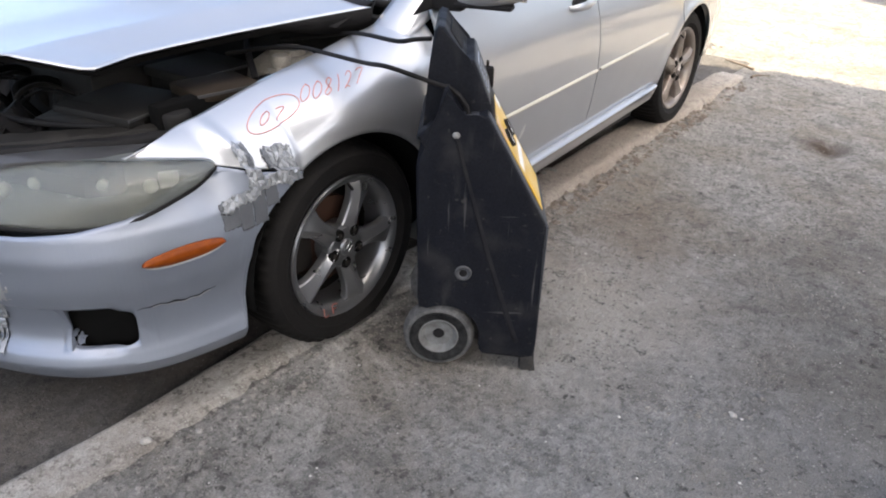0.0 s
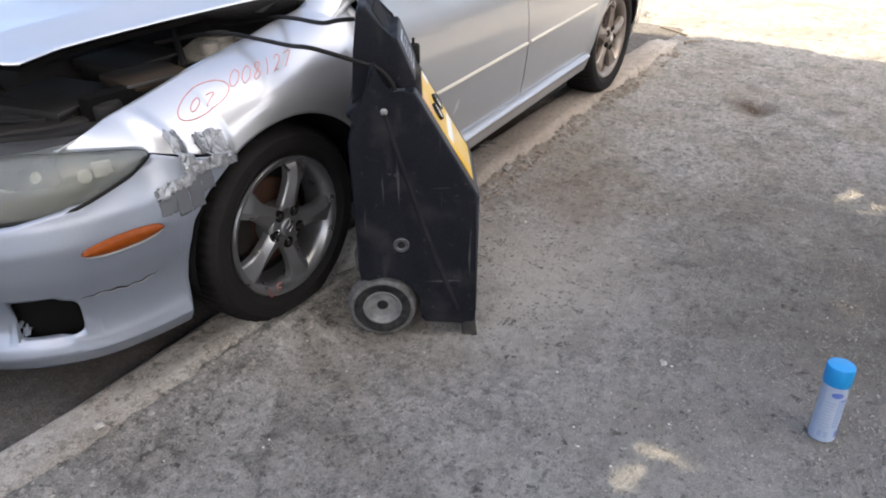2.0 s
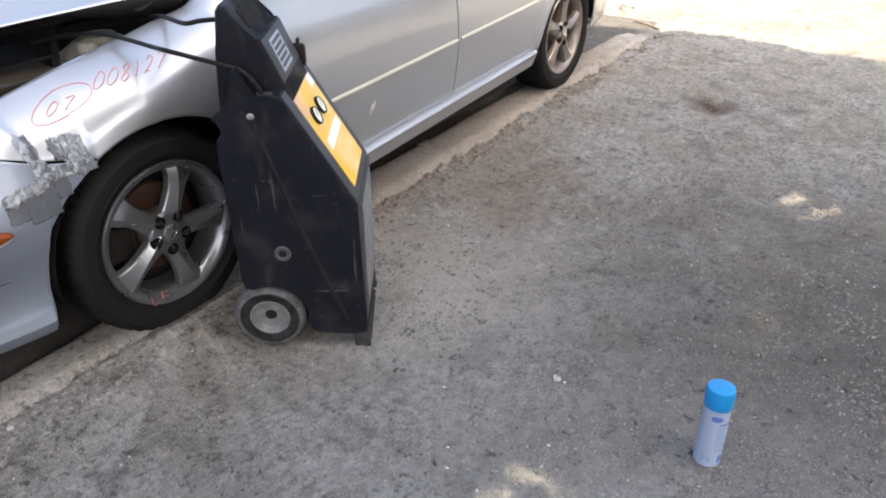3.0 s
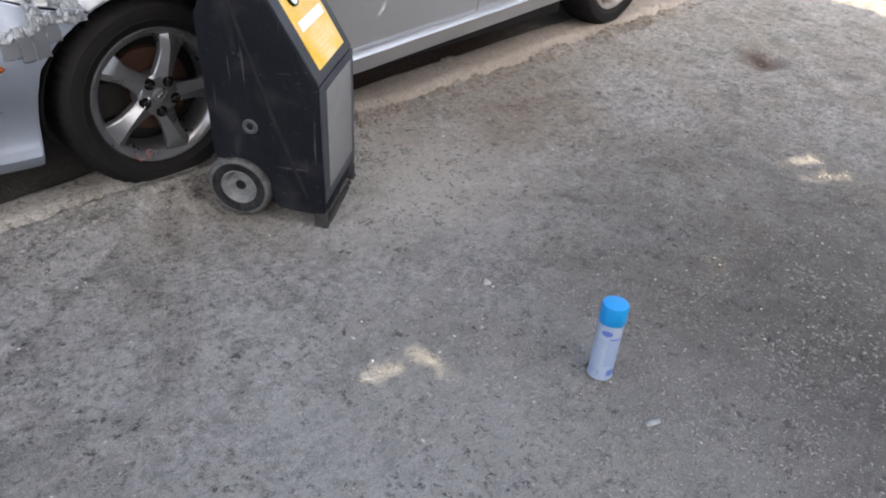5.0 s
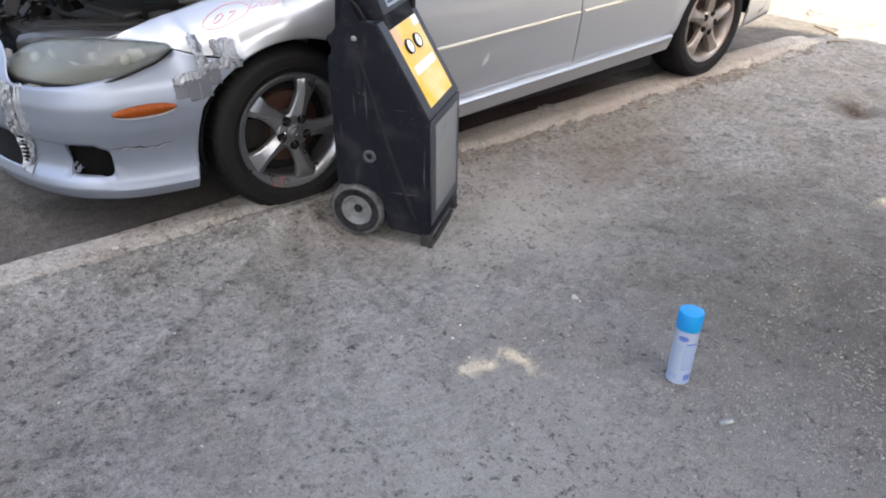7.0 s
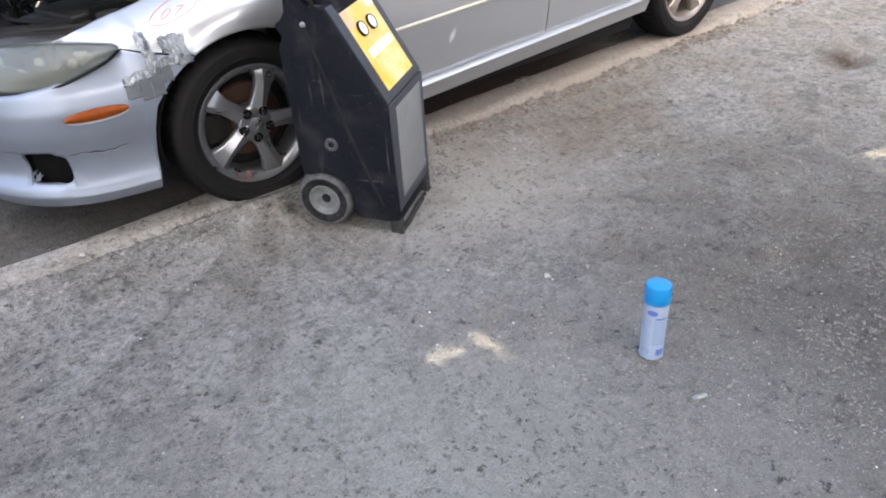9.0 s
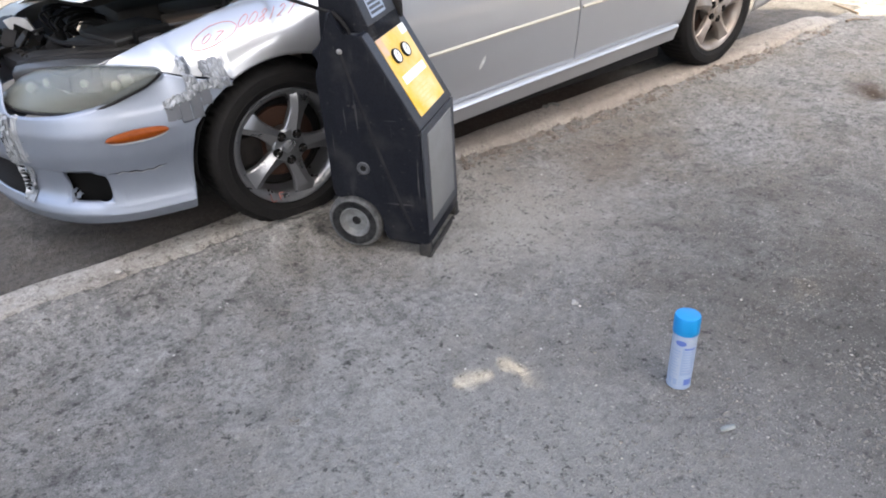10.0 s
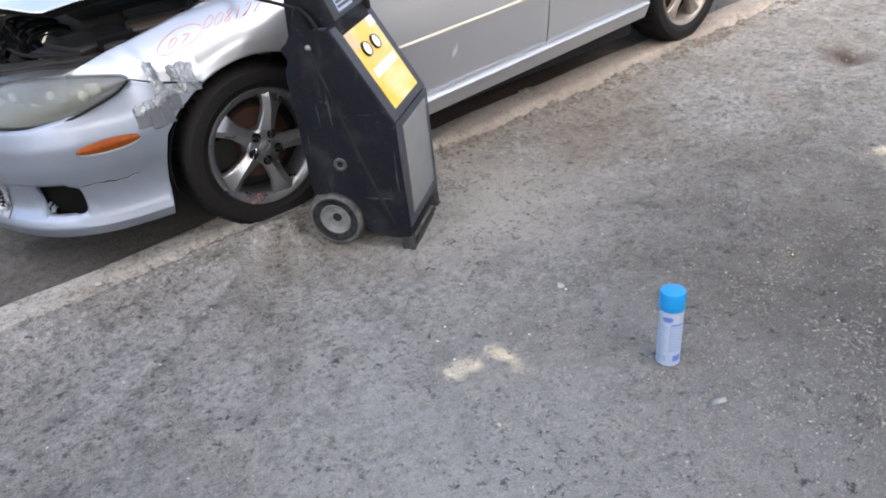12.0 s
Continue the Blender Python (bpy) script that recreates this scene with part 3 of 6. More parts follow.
def tree(at, crown_at, size, leaves, leaf, seed, label, gaps=()):
    rng = np.random.default_rng(seed)
    t = thing("tree", at, label, "tree")
    base, top = Vector(at), Vector(crown_at)
    line = spline([base - Vector((0, 0, 0.3)), base + Vector((0.1, 0.05, 1.5)), base.lerp(top, 0.55) + Vector((0.2, -0.1, 0)), top], 6)
    bm = tube(line, 0.26, 12, taper=0.10)
    part("trunk", bm, BARK, t)
    for k in range(9):
        a = k * 2.4
        p = line[8 + k]
        e = top + Vector((math.cos(a) * size[0] * 0.75, math.sin(a) * size[1] * 0.75, rng.uniform(-0.4, 0.6) * size[2]))
        way = spline([p, p.lerp(e, 0.45) + Vector((0, 0, 0.3)), e], 12)
        if any(beam_off(q, g) < 0.24 for q in way for g in gaps):
            continue
        bm = tube(way[::3] + [way[-1]], 0.10, 8, taper=0.025)
        part("limb", bm, BARK, t)
    verts, faces = [], []
    n = 0
    while n < leaves:
        a, r = rng.uniform(0, 6.2832), math.sqrt(rng.uniform())
        lump = 1.0 + 0.05 * noise.noise((math.cos(a) * 3, math.sin(a) * 3, seed)) + 0.02 * noise.noise((math.cos(a) * 11, math.sin(a) * 11, seed))
        h = rng.uniform(-1, 1) * math.sqrt(max(0.0, 1 - r ** 5)) + 0.15 * noise.noise((r * 4 * math.cos(a), r * 4 * math.sin(a), seed))
        p = Vector(crown_at) + Vector((math.cos(a) * size[0] * r * lump, math.sin(a) * size[1] * r * lump, h * size[2]))
        n += 1
        s = leaf * rng.uniform(0.6, 1.3)
        q = Euler(rng.uniform(-0.9, 0.9, 3) + np.array((0, 0, rng.uniform(0, 6.28)))).to_matrix()
        if any(beam_off(p, g) < 0.57 * s for g in gaps):
            continue
        leaf_quad(verts, faces, p, s, q)
    me = bpy.data.meshes.new("crown")
    me.from_pydata(verts, [], faces)
    me.materials.append(LEAF)
    ob = new("crown", me)
    ob.parent, ob.matrix_parent_inverse = t, t.matrix_basis.inverted()
    return t


def shade_to_crown(x, y, h):
    return (x + TO_SUN.x / TO_SUN.z * h, y + TO_SUN.y / TO_SUN.z * h, h)


cx, cy, cz = shade_to_crown(-1.4, -1.0, 7.5)
shade_tree = tree((cx - 0.6, cy - 0.4, 0), (cx, cy, cz), (5.8, 4.1, 1.8), 42000, 0.15, 3, "broad leafy green shade tree beside the verge", SPOTS)
fleck_cutters(shade_tree, Vector((cx, cy, cz)))
# second crown, added out of view only to cast the far shade
cx, cy, cz = shade_to_crown(10.0, -1.6, 5.0)
tree((cx, cy - 0.3, 0), (cx, cy, cz), (1.7, 2.6, 1.3), 3500, 0.2, 8, "unseen smaller leafy tree added to shade the far verge")

# ---- the car: nose towards -x, its left side near y = 0 ----
YC = 0.86                                   # centre line
HUB_Z, REAR_X, REAR_Z = 0.335, 2.675, 0.358
ARCH = (0.015, 0.335, 0.375, 0.352)         # x, z, radii of the front arch
RARCH = (2.675, 0.355, 0.372, 0.358)
SIDE = [(0.15, 0.06), (0.22, 0.02), (0.30, -0.008), (0.36, -0.014), (0.45, -0.028), (0.58, -0.040), (0.70, -0.036), (0.80, -0.022), (0.90, 0.010), (1.00, 0.050), (1.1, 0.10)]
PLAN = [(-0.12, -0.028), (-0.20, -0.022), (-0.30, -0.004), (-0.40, 0.014), (-0.50, 0.032), (-0.62, 0.070), (-0.72, 0.140), (-0.80, 0.235), (-0.865, 0.36),
        (-0.915, 0.51), (-0.945, 0.68), (-0.955, 0.86)]
car = thing("car", (1.0, YC, 0.0), "silver saloon with crumpled raised bonnet and taped front corner", "car")


def mirrored(bm):
    """The same part on the far side of the car."""
    bm.transform(Matrix.Translation((0, 2 * YC, 0)) @ Matrix.Diagonal((1, -1, 1, 1)))
    return bm


def side_y(x, z):
    y = lerp(SIDE, z)
    y += 0.012 * smooth(0.3, -0.2, x)
    y += 0.035 * smooth(2.6, 3.1, x) + 0.10 * smooth(3.0, 3.6, x)
    for ax, az, rx, rz in (ARCH, RARCH):       # flared arch lips
        d = math.hypot((x - ax) / rx, (z - az) / rz)
        y -= 0.014 * math.exp(-((d - 1.0) / 0.10) ** 2)
    return y


def arch_z(a, x):
    t = 1 - ((x - a[0]) / a[2]) ** 2
    return a[1] + a[3] * math.sqrt(t) if t > 0 else -1.0


def sill_z(x):
    return 0.300 + 0.042 * (x - 0.8)


def belt_z(x):
    return 0.965 + 0.035 * x if x < 1.2 else 1.007 + 0.02 * (x - 1.2)


def panel(x0, x1, bottom, top, n=40, rows=26, rake0=0.0, rake1=0.0):
    """A piece of the body side between two heights; rake leans its front and rear edges."""
    bm = bmesh.new()
    cols = sorted(set(np.linspace(0, 1, n)) | {0.003, 0.997})
    grid = []
    for c in cols:
        line = []
        for k in range(rows):
            t = k / (rows - 1)
            x = x0 + (x1 - x0) * c
            zb, zt = bottom(x), top(x)
            z = zb + (zt - zb) * t
            xx = x + (rake0 * (1 - c) + rake1 * c) * max(0.0, z - 0.55)
            line.append((xx, side_y(xx, z) + (0.008 if c in (0, 1) else 0.0), z))
        grid.append(line)
    sheet(bm, grid)
    return bm


# doors, quarter panel and sill
def front_door():
    return panel(0.428, 1.509, sill_z, belt_z, rake0=0.0, rake1=-0.02)


def rear_door():
    return panel(1.514, 2.45, lambda x: max(sill_z(x), arch_z(RARCH, x)), belt_z, 60, rake0=-0.02, rake1=0.06)


def quarter():
    def low(x):
        return max(arch_z(RARCH, x), 0.27 if x > 2.9 else 0.0)

    def high(x):
        return belt_z(x) - 0.02 * smooth(2.6, 3.6, x)
    bm = panel(2.458, 3.52, low, high, 90, rake0=0.06)
    return bm


doors = {}
for name, make, label in (("front_door", front_door, "silver front door"), ("rear_door", rear_door, "silver rear door")):
    doors[name] = part(name, make(), PAINT, car, solid=0.004)
    part(name, mirrored(make()), PAINT, car, solid=0.004)
part("quarter_panel", quarter(), PAINT, car, solid=0.004)
part("quarter_panel", mirrored(quarter()), PAINT, car, solid=0.004)


def sill():
    bm = bmesh.new()
    rows = []
    for x in np.linspace(0.39, 2.275, 50):
        s = sill_z(x) - 0.006
        ramp = smooth(2.275, 2.20, x) * 0.006
        prof = [(0.03, s + 0.012), (-0.012, s + 0.010), (-0.030 - ramp, s + 0.005), (-0.036 - ramp, s - 0.001), (-0.037 - ramp, s - 0.005), (-0.034, s - 0.011), (-0.022, s - 0.045), (-0.008, s - 0.080), (0.05, s - 0.092), (0.12, s - 0.092)]
        rows.append([(x, y, z) for y, z in prof])
    vs = sheet(bm, rows)
    for r in (vs[0], vs[-1]):
        cap(bm, r)
    return bm


part("side_sill", sill(), PAINT, car, sharp=0.9)
part("side_sill", mirrored(sill()), PAINT, car, sharp=0.9)


def trim(x0, x1):
    bm = bmesh.new()
    rows = []
    for x in np.linspace(x0, x1, 30):
        z = 0.550 + 0.0425 * (x - 0.645)
        w = 0.0082 if x1 - x > 0.02 and x - x0 > 0.01 else 0.007
        y = side_y(x, z)
        rows.append([(x, y + 0.002, z - w), (x, y - 0.009, z - w * 0.7), (x, y - 0.012, z), (x, y - 0.009, z + w * 0.7), (x, y + 0.002, z + w)])
    vs = sheet(bm, rows)
    for r in (vs[0], vs[-1]):
        cap(bm, r)
    return bm


part("trim_strip", trim(0.47, 1.498), STRIPE, doors["front_door"], "creamy bright trim strip")
part("trim_strip", trim(1.526, 2.28), STRIPE, doors["rear_door"], "creamy bright trim strip")


def handle(x, z):
    bm = bmesh.new()
    rows = []
    for k in range(15):
        t = k / 14
        lift = math.sin(math.pi * t) ** 0.5 * 0.035
        h = 0.008 + 0.009 * math.sin(math.pi * min(1, t * 1.1)) ** 0.6
        xx, zz = x - 0.10 + 0.20 * t, z + 0.012 * t
        y = side_y(xx, zz) - lift
        rows.append([(xx, y - 0.010 * math.cos(a), zz + h * math.sin(a)) for a in np.linspace(0, 2 * math.pi, 11)[:-1]])
    vs = sheet(bm, rows, close_v=True)
    cap(bm, vs[0])
    cap(bm, vs[-1])
    return bm


for dn, hx, hz in (("front_door", 1.355, 0.868), ("rear_door", 2.30, 0.90)):
    hd = part("door_handle", handle(hx, hz), PAINT, doors[dn], "silver pull handle")
    # dark disc paints the shade of the hollow behind the handle
    bm = lathe([(0.0, 0.010), (0.025, 0.009), (0.047, 0.004), (0.052, -0.004)], 28, m=pose(hx - 0.01, side_y(hx, hz) + 0.001, hz + 0.004, 90) @ Matrix.Diagonal((1.25, 0.68, 1, 1)))
    part("handle_recess", bm, DARKMETAL, doors[dn], "dark disc for the shaded handle hollow")

# pale scuff on the lower front door
bm = bmesh.new()
rows = []
for k in range(7):
    t = k / 6
    x, z = 0.912 + 0.032 * t, 0.428 + 0.062 * t
    w = 0.012 * math.sin(math.pi * t) + 0.001
    rows.append([(x - w, side_y(x, z) - 0.0025, z), (x + w, side_y(x, z) - 0.0025, z)])
sheet(bm, rows)
part("scuff", bm, SCUFF, doors["front_door"], "pale scuff mark")


# front wings
def fender_bottom(x):
    if x < -0.392:
        return lerp([(-0.555, 0.730), (-0.50, 0.724), (-0.45, 0.716), (-0.412, 0.711), (-0.392, 0.705)], x)
    if x < -0.178:
        return lerp([(-0.392, 0.704), (-0.30, 0.676), (-0.178, 0.648)], x)
    return max(arch_z(ARCH, x), 0.25 if x > 0.2 else 0.0)


def fender_point(x, t):
    """The wing's skin: t from 0 at its lower edge to 1 at the bonnet gap."""
    zb = fender_bottom(x)
    zt = lerp([(-0.60, 0.735), (-0.555, 0.741), (-0.43, 0.768), (-0.324, 0.790), (-0.135, 0.830), (0.10, 0.870), (0.30, 0.915), (0.45, 0.960), (0.52, 0.985)], x)
    yt = lerp([(-0.56, 0.165), (-0.40, 0.185), (-0.10, 0.195), (0.20, 0.190), (0.36, 0.165), (0.46, 0.13), (0.52, 0.10)], x)
    y0 = lerp([(-0.555, 0.160), (-0.50, 0.125), (-0.44, 0.090), (-0.392, 0.062), (-0.30, 0.022), (-0.178, -0.018), (0.0, -0.028), (0.30, -0.030), (0.52, -0.028)], x)
    if zt - zb < 0.004:
        zt = zb + 0.004
    k = 1 - t
    rear = smooth(-0.22, 0.06, x)              # above the wheel the flank stands upright
    w2 = smooth(0.04, 0.38, x)                  # towards the door the shoulder gets square
    z = k * k * zb + 2 * k * t * (((0.70 + 0.12 * rear) * zt + (0.30 - 0.12 * rear) * zb) * (1 - w2) + (zt + 0.005) * w2) + t * t * zt
    if zb < 0.60 and x > 0.2:
        w = smooth(0.75, 0.55, z)
        y0 = y0 * (1 - w) + lerp(SIDE, z) * w
    yb = k * k * y0 + 2 * k * t * (y0 + (0.045 - 0.042 * rear) * (1 - w2) + 0.03 * w2) + t * t * yt
    if w2 > 0:
        turn = 0.40 + 0.20 * smooth(0.22, 0.42, x)
        z2 = zb + (zt - zb) * math.sin(t * math.pi / 2) ** 0.9
        y2 = lerp(SIDE, z2) + (yt - lerp(SIDE, zt)) * max(0.0, (t - turn) / (1 - turn)) ** 1.7
        z, yb = z * (1 - w2) + z2 * w2, yb * (1 - w2) + y2 * w2
    d = math.hypot((x - ARCH[0]) / ARCH[2], (z - ARCH[1]) / ARCH[3])
    yb += 0.011 * math.exp(-((d - 1.0) / 0.12) ** 2)         # the skin tucks in towards the arch lip
    # the buckled corner above the lamp
    e = math.hypot((x + 0.385) / 0.05, (z - 0.745) / 0.045)
    yb += 0.012 * math.exp(-e * e)
    fold = max(0.0, 1 - abs(x + 0.338 + 0.25 * (z - 0.74)) / 0.032) * math.exp(-((z - 0.735) / 0.05) ** 2)
    yb -= 0.013 * fold                          # crisp upright fold beside the tape
    z += 0.006 * fold * t
    yb += 0.004 * noise.noise((x * 9, z * 9, 1.7)) * smooth(-0.05, -0.3, x)
    return Vector((x, yb, z))


def fender():
    bm = bmesh.new()
    xs = sorted(set(np.linspace(-0.556, 0.421, 110)) | {-0.39, -0.36, -0.355, 0.383, 0.386, 0.389, 0.3895})
    sheet(bm, [[fender_point(x, k / 30) for k in range(31)] for x in xs])
    return bm


wing = part("front_wing", fender(), PAINT, car, "silver front wing with a buckled corner", solid=0.003)
part("front_wing", mirrored(fender()), PAINT, car, solid=0.003)


def cowl_side():
    """Root of the windscreen pillar, growing out of the wing between door and windscreen."""
    bm = bmesh.new()
    rows = []
    for k in range(41):
        t = k / 40
        x = 0.36 + 1.02 * t
        z = 0.962 + 0.45 * t ** 0.85
        inner = 0.155 + 0.20 * t
        outer = 0.035 + 0.245 * t
        up = [Vector(q) for q in ((x + 0.05, outer - 0.012 * (1 - t), z - 0.055), (x + 0.043, outer - 0.004, z - 0.036), (x + 0.035, outer, z - 0.02), (x + 0.022, outer + 0.015, z - 0.006), (x + 0.01, outer + 0.03, z + 0.004), (x, inner - 0.02, z + 0.008), (x, inner + 0.01, z - 0.006))]
        fx = 0.29 + 0.55 * t
        root = [fender_point(min(fx, 0.419) + 0.02 * (1 - s), s) + Vector((max(0.0, fx - 0.419), -0.001, -0.007 + 0.009 * smooth(0.0, 0.10, t))) for s in (0.74, 0.78, 0.83, 0.88, 0.92, 0.96, 1.0)]
        w = smooth(0.0, 0.20, t)
        rows.append([a.lerp(b, w) for a, b in zip(root, up)])
    sheet(bm, rows)
    return bm


part("windscreen_pillar", cowl_side(), PAINT, car, solid=0.003)
part("windscreen_pillar", mirrored(cowl_side()), PAINT, car, solid=0.003)
bm = bmesh.new()
sheet(bm, [[fender_point(x, 1) + Vector((0, 0.0, 0)), Vector((x, lerp([(0.36, 0.165), (0.52, 0.20)], x), lerp([(0.36, 0.945), (0.52, 1.01)], x))),
            ] for x in np.linspace(0.34, 0.52, 8)])
part("cowl_panel", bm, PAINT, car, solid=0.003)

# front bumper: skin over the plan line
CURVE = [Vector((x, y, 0)) for x, y in PLAN]
CURVE = spline(CURVE, 10)


def plan_at(i):
    """Point and inward normal of the plan line at a (fractional) step."""
    last = len(CURVE) - 1
    a = min(int(i), last - 1)
    p = CURVE[a].lerp(CURVE[a + 1], i - a)
    d0 = (CURVE[min(a + 1, last)] - CURVE[max(a - 1, 0)]).normalized()
    d1 = (CURVE[min(a + 2, last)] - CURVE[a]).normalized()
    d = d0.lerp(d1, i - a).normalized()
    return p, Vector((d.y, -d.x, 0))                  # inward


def step_at(x):
    return float(np.interp(-x, [-p.x for p in CURVE], range(len(CURVE))))


INSET = [(0.14, 0.085), (0.17, 0.045), (0.20, 0.018), (0.235, 0.002), (0.27, 0.002), (0.30, 0.012), (0.34, 0.016), (0.40, 0.010), (0.46, 0.0), (0.54, 0.0), (0.60, 0.016), (0.65, 0.045), (0.71, 0.080)]


def bumper_bottom(x, y):
    if x > -0.39195:
        return lerp([(-0.392, 0.212), (-0.386, 0.26), (-0.377, 0.335), (-0.363, 0.42), (-0.338, 0.505), (-0.28, 0.575), (-0.22, 0.618), (-0.178, 0.64)], x)
    return lerp([(0.0, 0.212), (0.1, 0.210), (0.25, 0.206), (0.5, 0.203), (0.86, 0.204)], y)


def bumper_top(x, y):
    if x > -0.392:
        return lerp([(-0.392, 0.700), (-0.30, 0.672), (-0.178, 0.644), (-0.12, 0.64)], x)
    return lerp([(0.0, 0.700), (0.03, 0.680), (0.05, 0.650), (0.075, 0.628), (0.14, 0.612), (0.24, 0.602), (0.34, 0.600), (0.37, 0.624), (0.40, 0.676), (0.44, 0.708), (0.50, 0.722), (0.60, 0.730), (0.86, 0.730)], y)


def bumper_point(i, z):
    p, inward = plan_at(i)
    q = p + inward * lerp(INSET, z) * (1 - 0.8 * smooth(-0.47, -0.30, p.x) * smooth(0.52, 0.58, z))
    if 0.085 < p.y:                                    # lower air pocket
        a = smooth(0.100, 0.125, p.y) * (1 - smooth(0.40, 0.43, p.y))
        b = smooth(0.270, 0.305, z) * (1 - smooth(0.402, 0.414, z))
        q += inward * 0.020 * a * b
    if p.y > 0.56:                                     # upper grille mouth
        q += inward * 0.012 * smooth(0.56, 0.60, p.y) * smooth(0.60, 0.61, z)
    q += inward * 0.004 * noise.noise((p.x * 6, p.y * 6, z * 6))
    q -= inward * 0.006 * math.exp(-((z - 0.250) / 0.010) ** 2)      # rolled lower lip
    return Vector((q.x, q.y, z))


def bumper():
    bm = bmesh.new()
    cols = [step_at(x) for x in list(np.linspace(-0.178, -0.384, 26)) + [-0.3885, -0.3915]]
    cols += [i + f for i in range(len(CURVE) - 1) if CURVE[i].x < -0.398 for f in ((0, 0.25, 0.5, 0.75) if 0.06 < CURVE[i].y < 0.22 else (0,))] + [len(CURVE) - 1]
    marks = [0.286, 0.294, 0.32, 0.35, 0.378, 0.402, 0.408, 0.418]
    grid = []
    for i in cols:
        p = plan_at(i)[0]
        zb, zt = bumper_bottom(p.x, p.y), bumper_top(p.x, p.y)
        u = (p.y - 0.1415) / 0.0555                     # rounded ends of the lamp hole
        e = 5 if u < 0 else 9
        u = abs(u)
        squeeze = max(0.05, (1 - u ** e) ** (1 / e) if u < 1 else 0.0, min(1.0, (u - 1) * 2.5) if u > 1 else 0.0)
        bent = [0.348 + (z - 0.348) * (squeeze if 0.292 < z < 0.404 else 1.0) for z in marks] if p.y < 0.3 else marks
        low = min(zb, 0.2125)
        top_ = max(zt, 0.60)
        zs = [low + (0.286 - low) * k / 10 for k in range(10)] + bent + [0.418 + (top_ - 0.418) * k / 16 for k in range(1, 17)]
        if zb > low or zt < top_:                       # the same rows, drawn together over the wheel arch
            zs = [zb + (zt - zb) * (z - low) / (top_ - low) for z in zs]
        grid.append([bumper_point(i, z) for z in zs])
    vs = sheet(bm, grid)
    zrow = [0.286 - 0.01 * (10 - k) for k in range(10)] + marks
    kill = []
    for a, i in enumerate(cols[:-1]):
        y = 0.5 * (plan_at(i)[0].y + plan_at(cols[a + 1])[0].y)
        if not (0.086 < y < 0.197 or y > 0.405):
            continue
        for b in range(10, 17):
            zc = 0.5 * (zrow[b] + zrow[b + 1])
            if (y < 0.3 and 0.294 < zc < 0.403) or y > 0.405:
                kill += set(vs[a][b].link_faces) & set(vs[a + 1][b + 1].link_faces)
    bmesh.ops.delete(bm, geom=list(set(kill)), context="FACES")
    return bm


bump = part("front_bumper", bumper(), PRIMER, car, "scuffed silver plastic front bumper with a crack", solid=0.004)
bump2 = part("front_bumper", mirrored(bumper()), PRIMER, car, solid=0.004)

# near-black box painting the shade behind the lower opening, and the lower grille mesh
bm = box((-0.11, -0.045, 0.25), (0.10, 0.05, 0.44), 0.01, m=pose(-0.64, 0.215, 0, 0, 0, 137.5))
part("lamp_cavity", bm, PITCH, bump, "fog lamp hole filled with shade-black")
bm = bmesh.new()
for z in np.arange(0.275, 0.43, 0.015):
    rows = []
    for y in np.linspace(0.385, 2 * YC - 0.385, 40):
        x = float(np.interp(min(y, 2 * YC - y), [p.y for p in CURVE], [p.x for p in CURVE])) + 0.030
        rows.append([(x, y, z - 0.004), (x - 0.012, y, z), (x, y, z + 0.004), (x + 0.02, y, z)])
    sheet(bm, rows, close_v=True)
part("lower_grille", bm, BLACK, car, "black plastic lower grille")
bm = box((-0.835, 0.38, 0.20), (-0.79, 2 * YC - 0.38, 0.46), 0.01)
part("grille_backing", bm, BLACK, car)
for z in (0.585, 0.61, 0.635):
    bm = bmesh.new()
    rows = []
    for y in np.linspace(0.60, 1.12, 24):
        x = -0.952 + 0.06 * ((y - YC) / 0.3) ** 2
        rows.append([(x, y, z - 0.006), (x - 0.012, y, z), (x, y, z + 0.006), (x + 0.03, y, z)])
    sheet(bm, rows, close_v=True)
    part("grille_bar", bm, BLACK, car)

# torn shards of skin at the lower inner corner of the lamp hole
for y0, z0, ln_, wd, tip in ((0.186, 0.298, 0.024, 0.018, 0.3), (0.196, 0.318, 0.014, 0.010, 0.5)):
    i0 = float(np.interp(y0, [p.y for p in CURVE], range(len(CURVE))))
    inward = plan_at(i0)[1]
    root = bumper_point(i0, z0)
    along = Vector((inward.y, -inward.x, 0))
    bm = bmesh.new()
    sheet(bm, [[root + along * (-wd / 2 + wd * u) + Vector((0, 0, ln_ * v * (1 - 0.6 * abs(u - tip)) * (1.0 if v < 1 or 0.2 < u < 0.9 else 0.6))) + inward * (0.022 * v + 0.006 * math.sin(9 * u + 4 * v)) for v in (0, 0.35, 0.7, 1.0)] for u in (0, 0.2, 0.4, 0.6, 0.8, 1.0)])
    part("torn_shard", bm, PRIMER, bump, "torn pale shard of bumper skin", solid=0.003, flat=True)

# crack line along the bumper
idx = {i: CURVE[i] for i in range(len(CURVE))}
crack = []
for k in range(26):
    t = k / 25
    x = -0.645 + 0.19 * t
    i = step_at(x)
    z = 0.396 + 0.004 * t + 0.005 * math.sin(7 * t) + 0.002 * math.sin(31 * t)
    crack.append((bumper_point(i, z), 0.0018 * math.sin(math.pi * t) * (0.6 + 0.4 * math.sin(17 * t)) + 0.0007))
bm = bmesh.new()
sheet(bm, [[p + Vector((-0.002, -0.004, -w)), p + Vector((-0.002, -0.0045, w))] for p, w in crack])
part("crack", bm, BLACK, bump, "thin dark crack")
bm = bmesh.new()
sheet(bm, [[p + Vector((-0.001, -0.005, -w - 0.0028)), p + Vector((-0.003, -0.0065, -w))] for p, w in crack[4:24]])
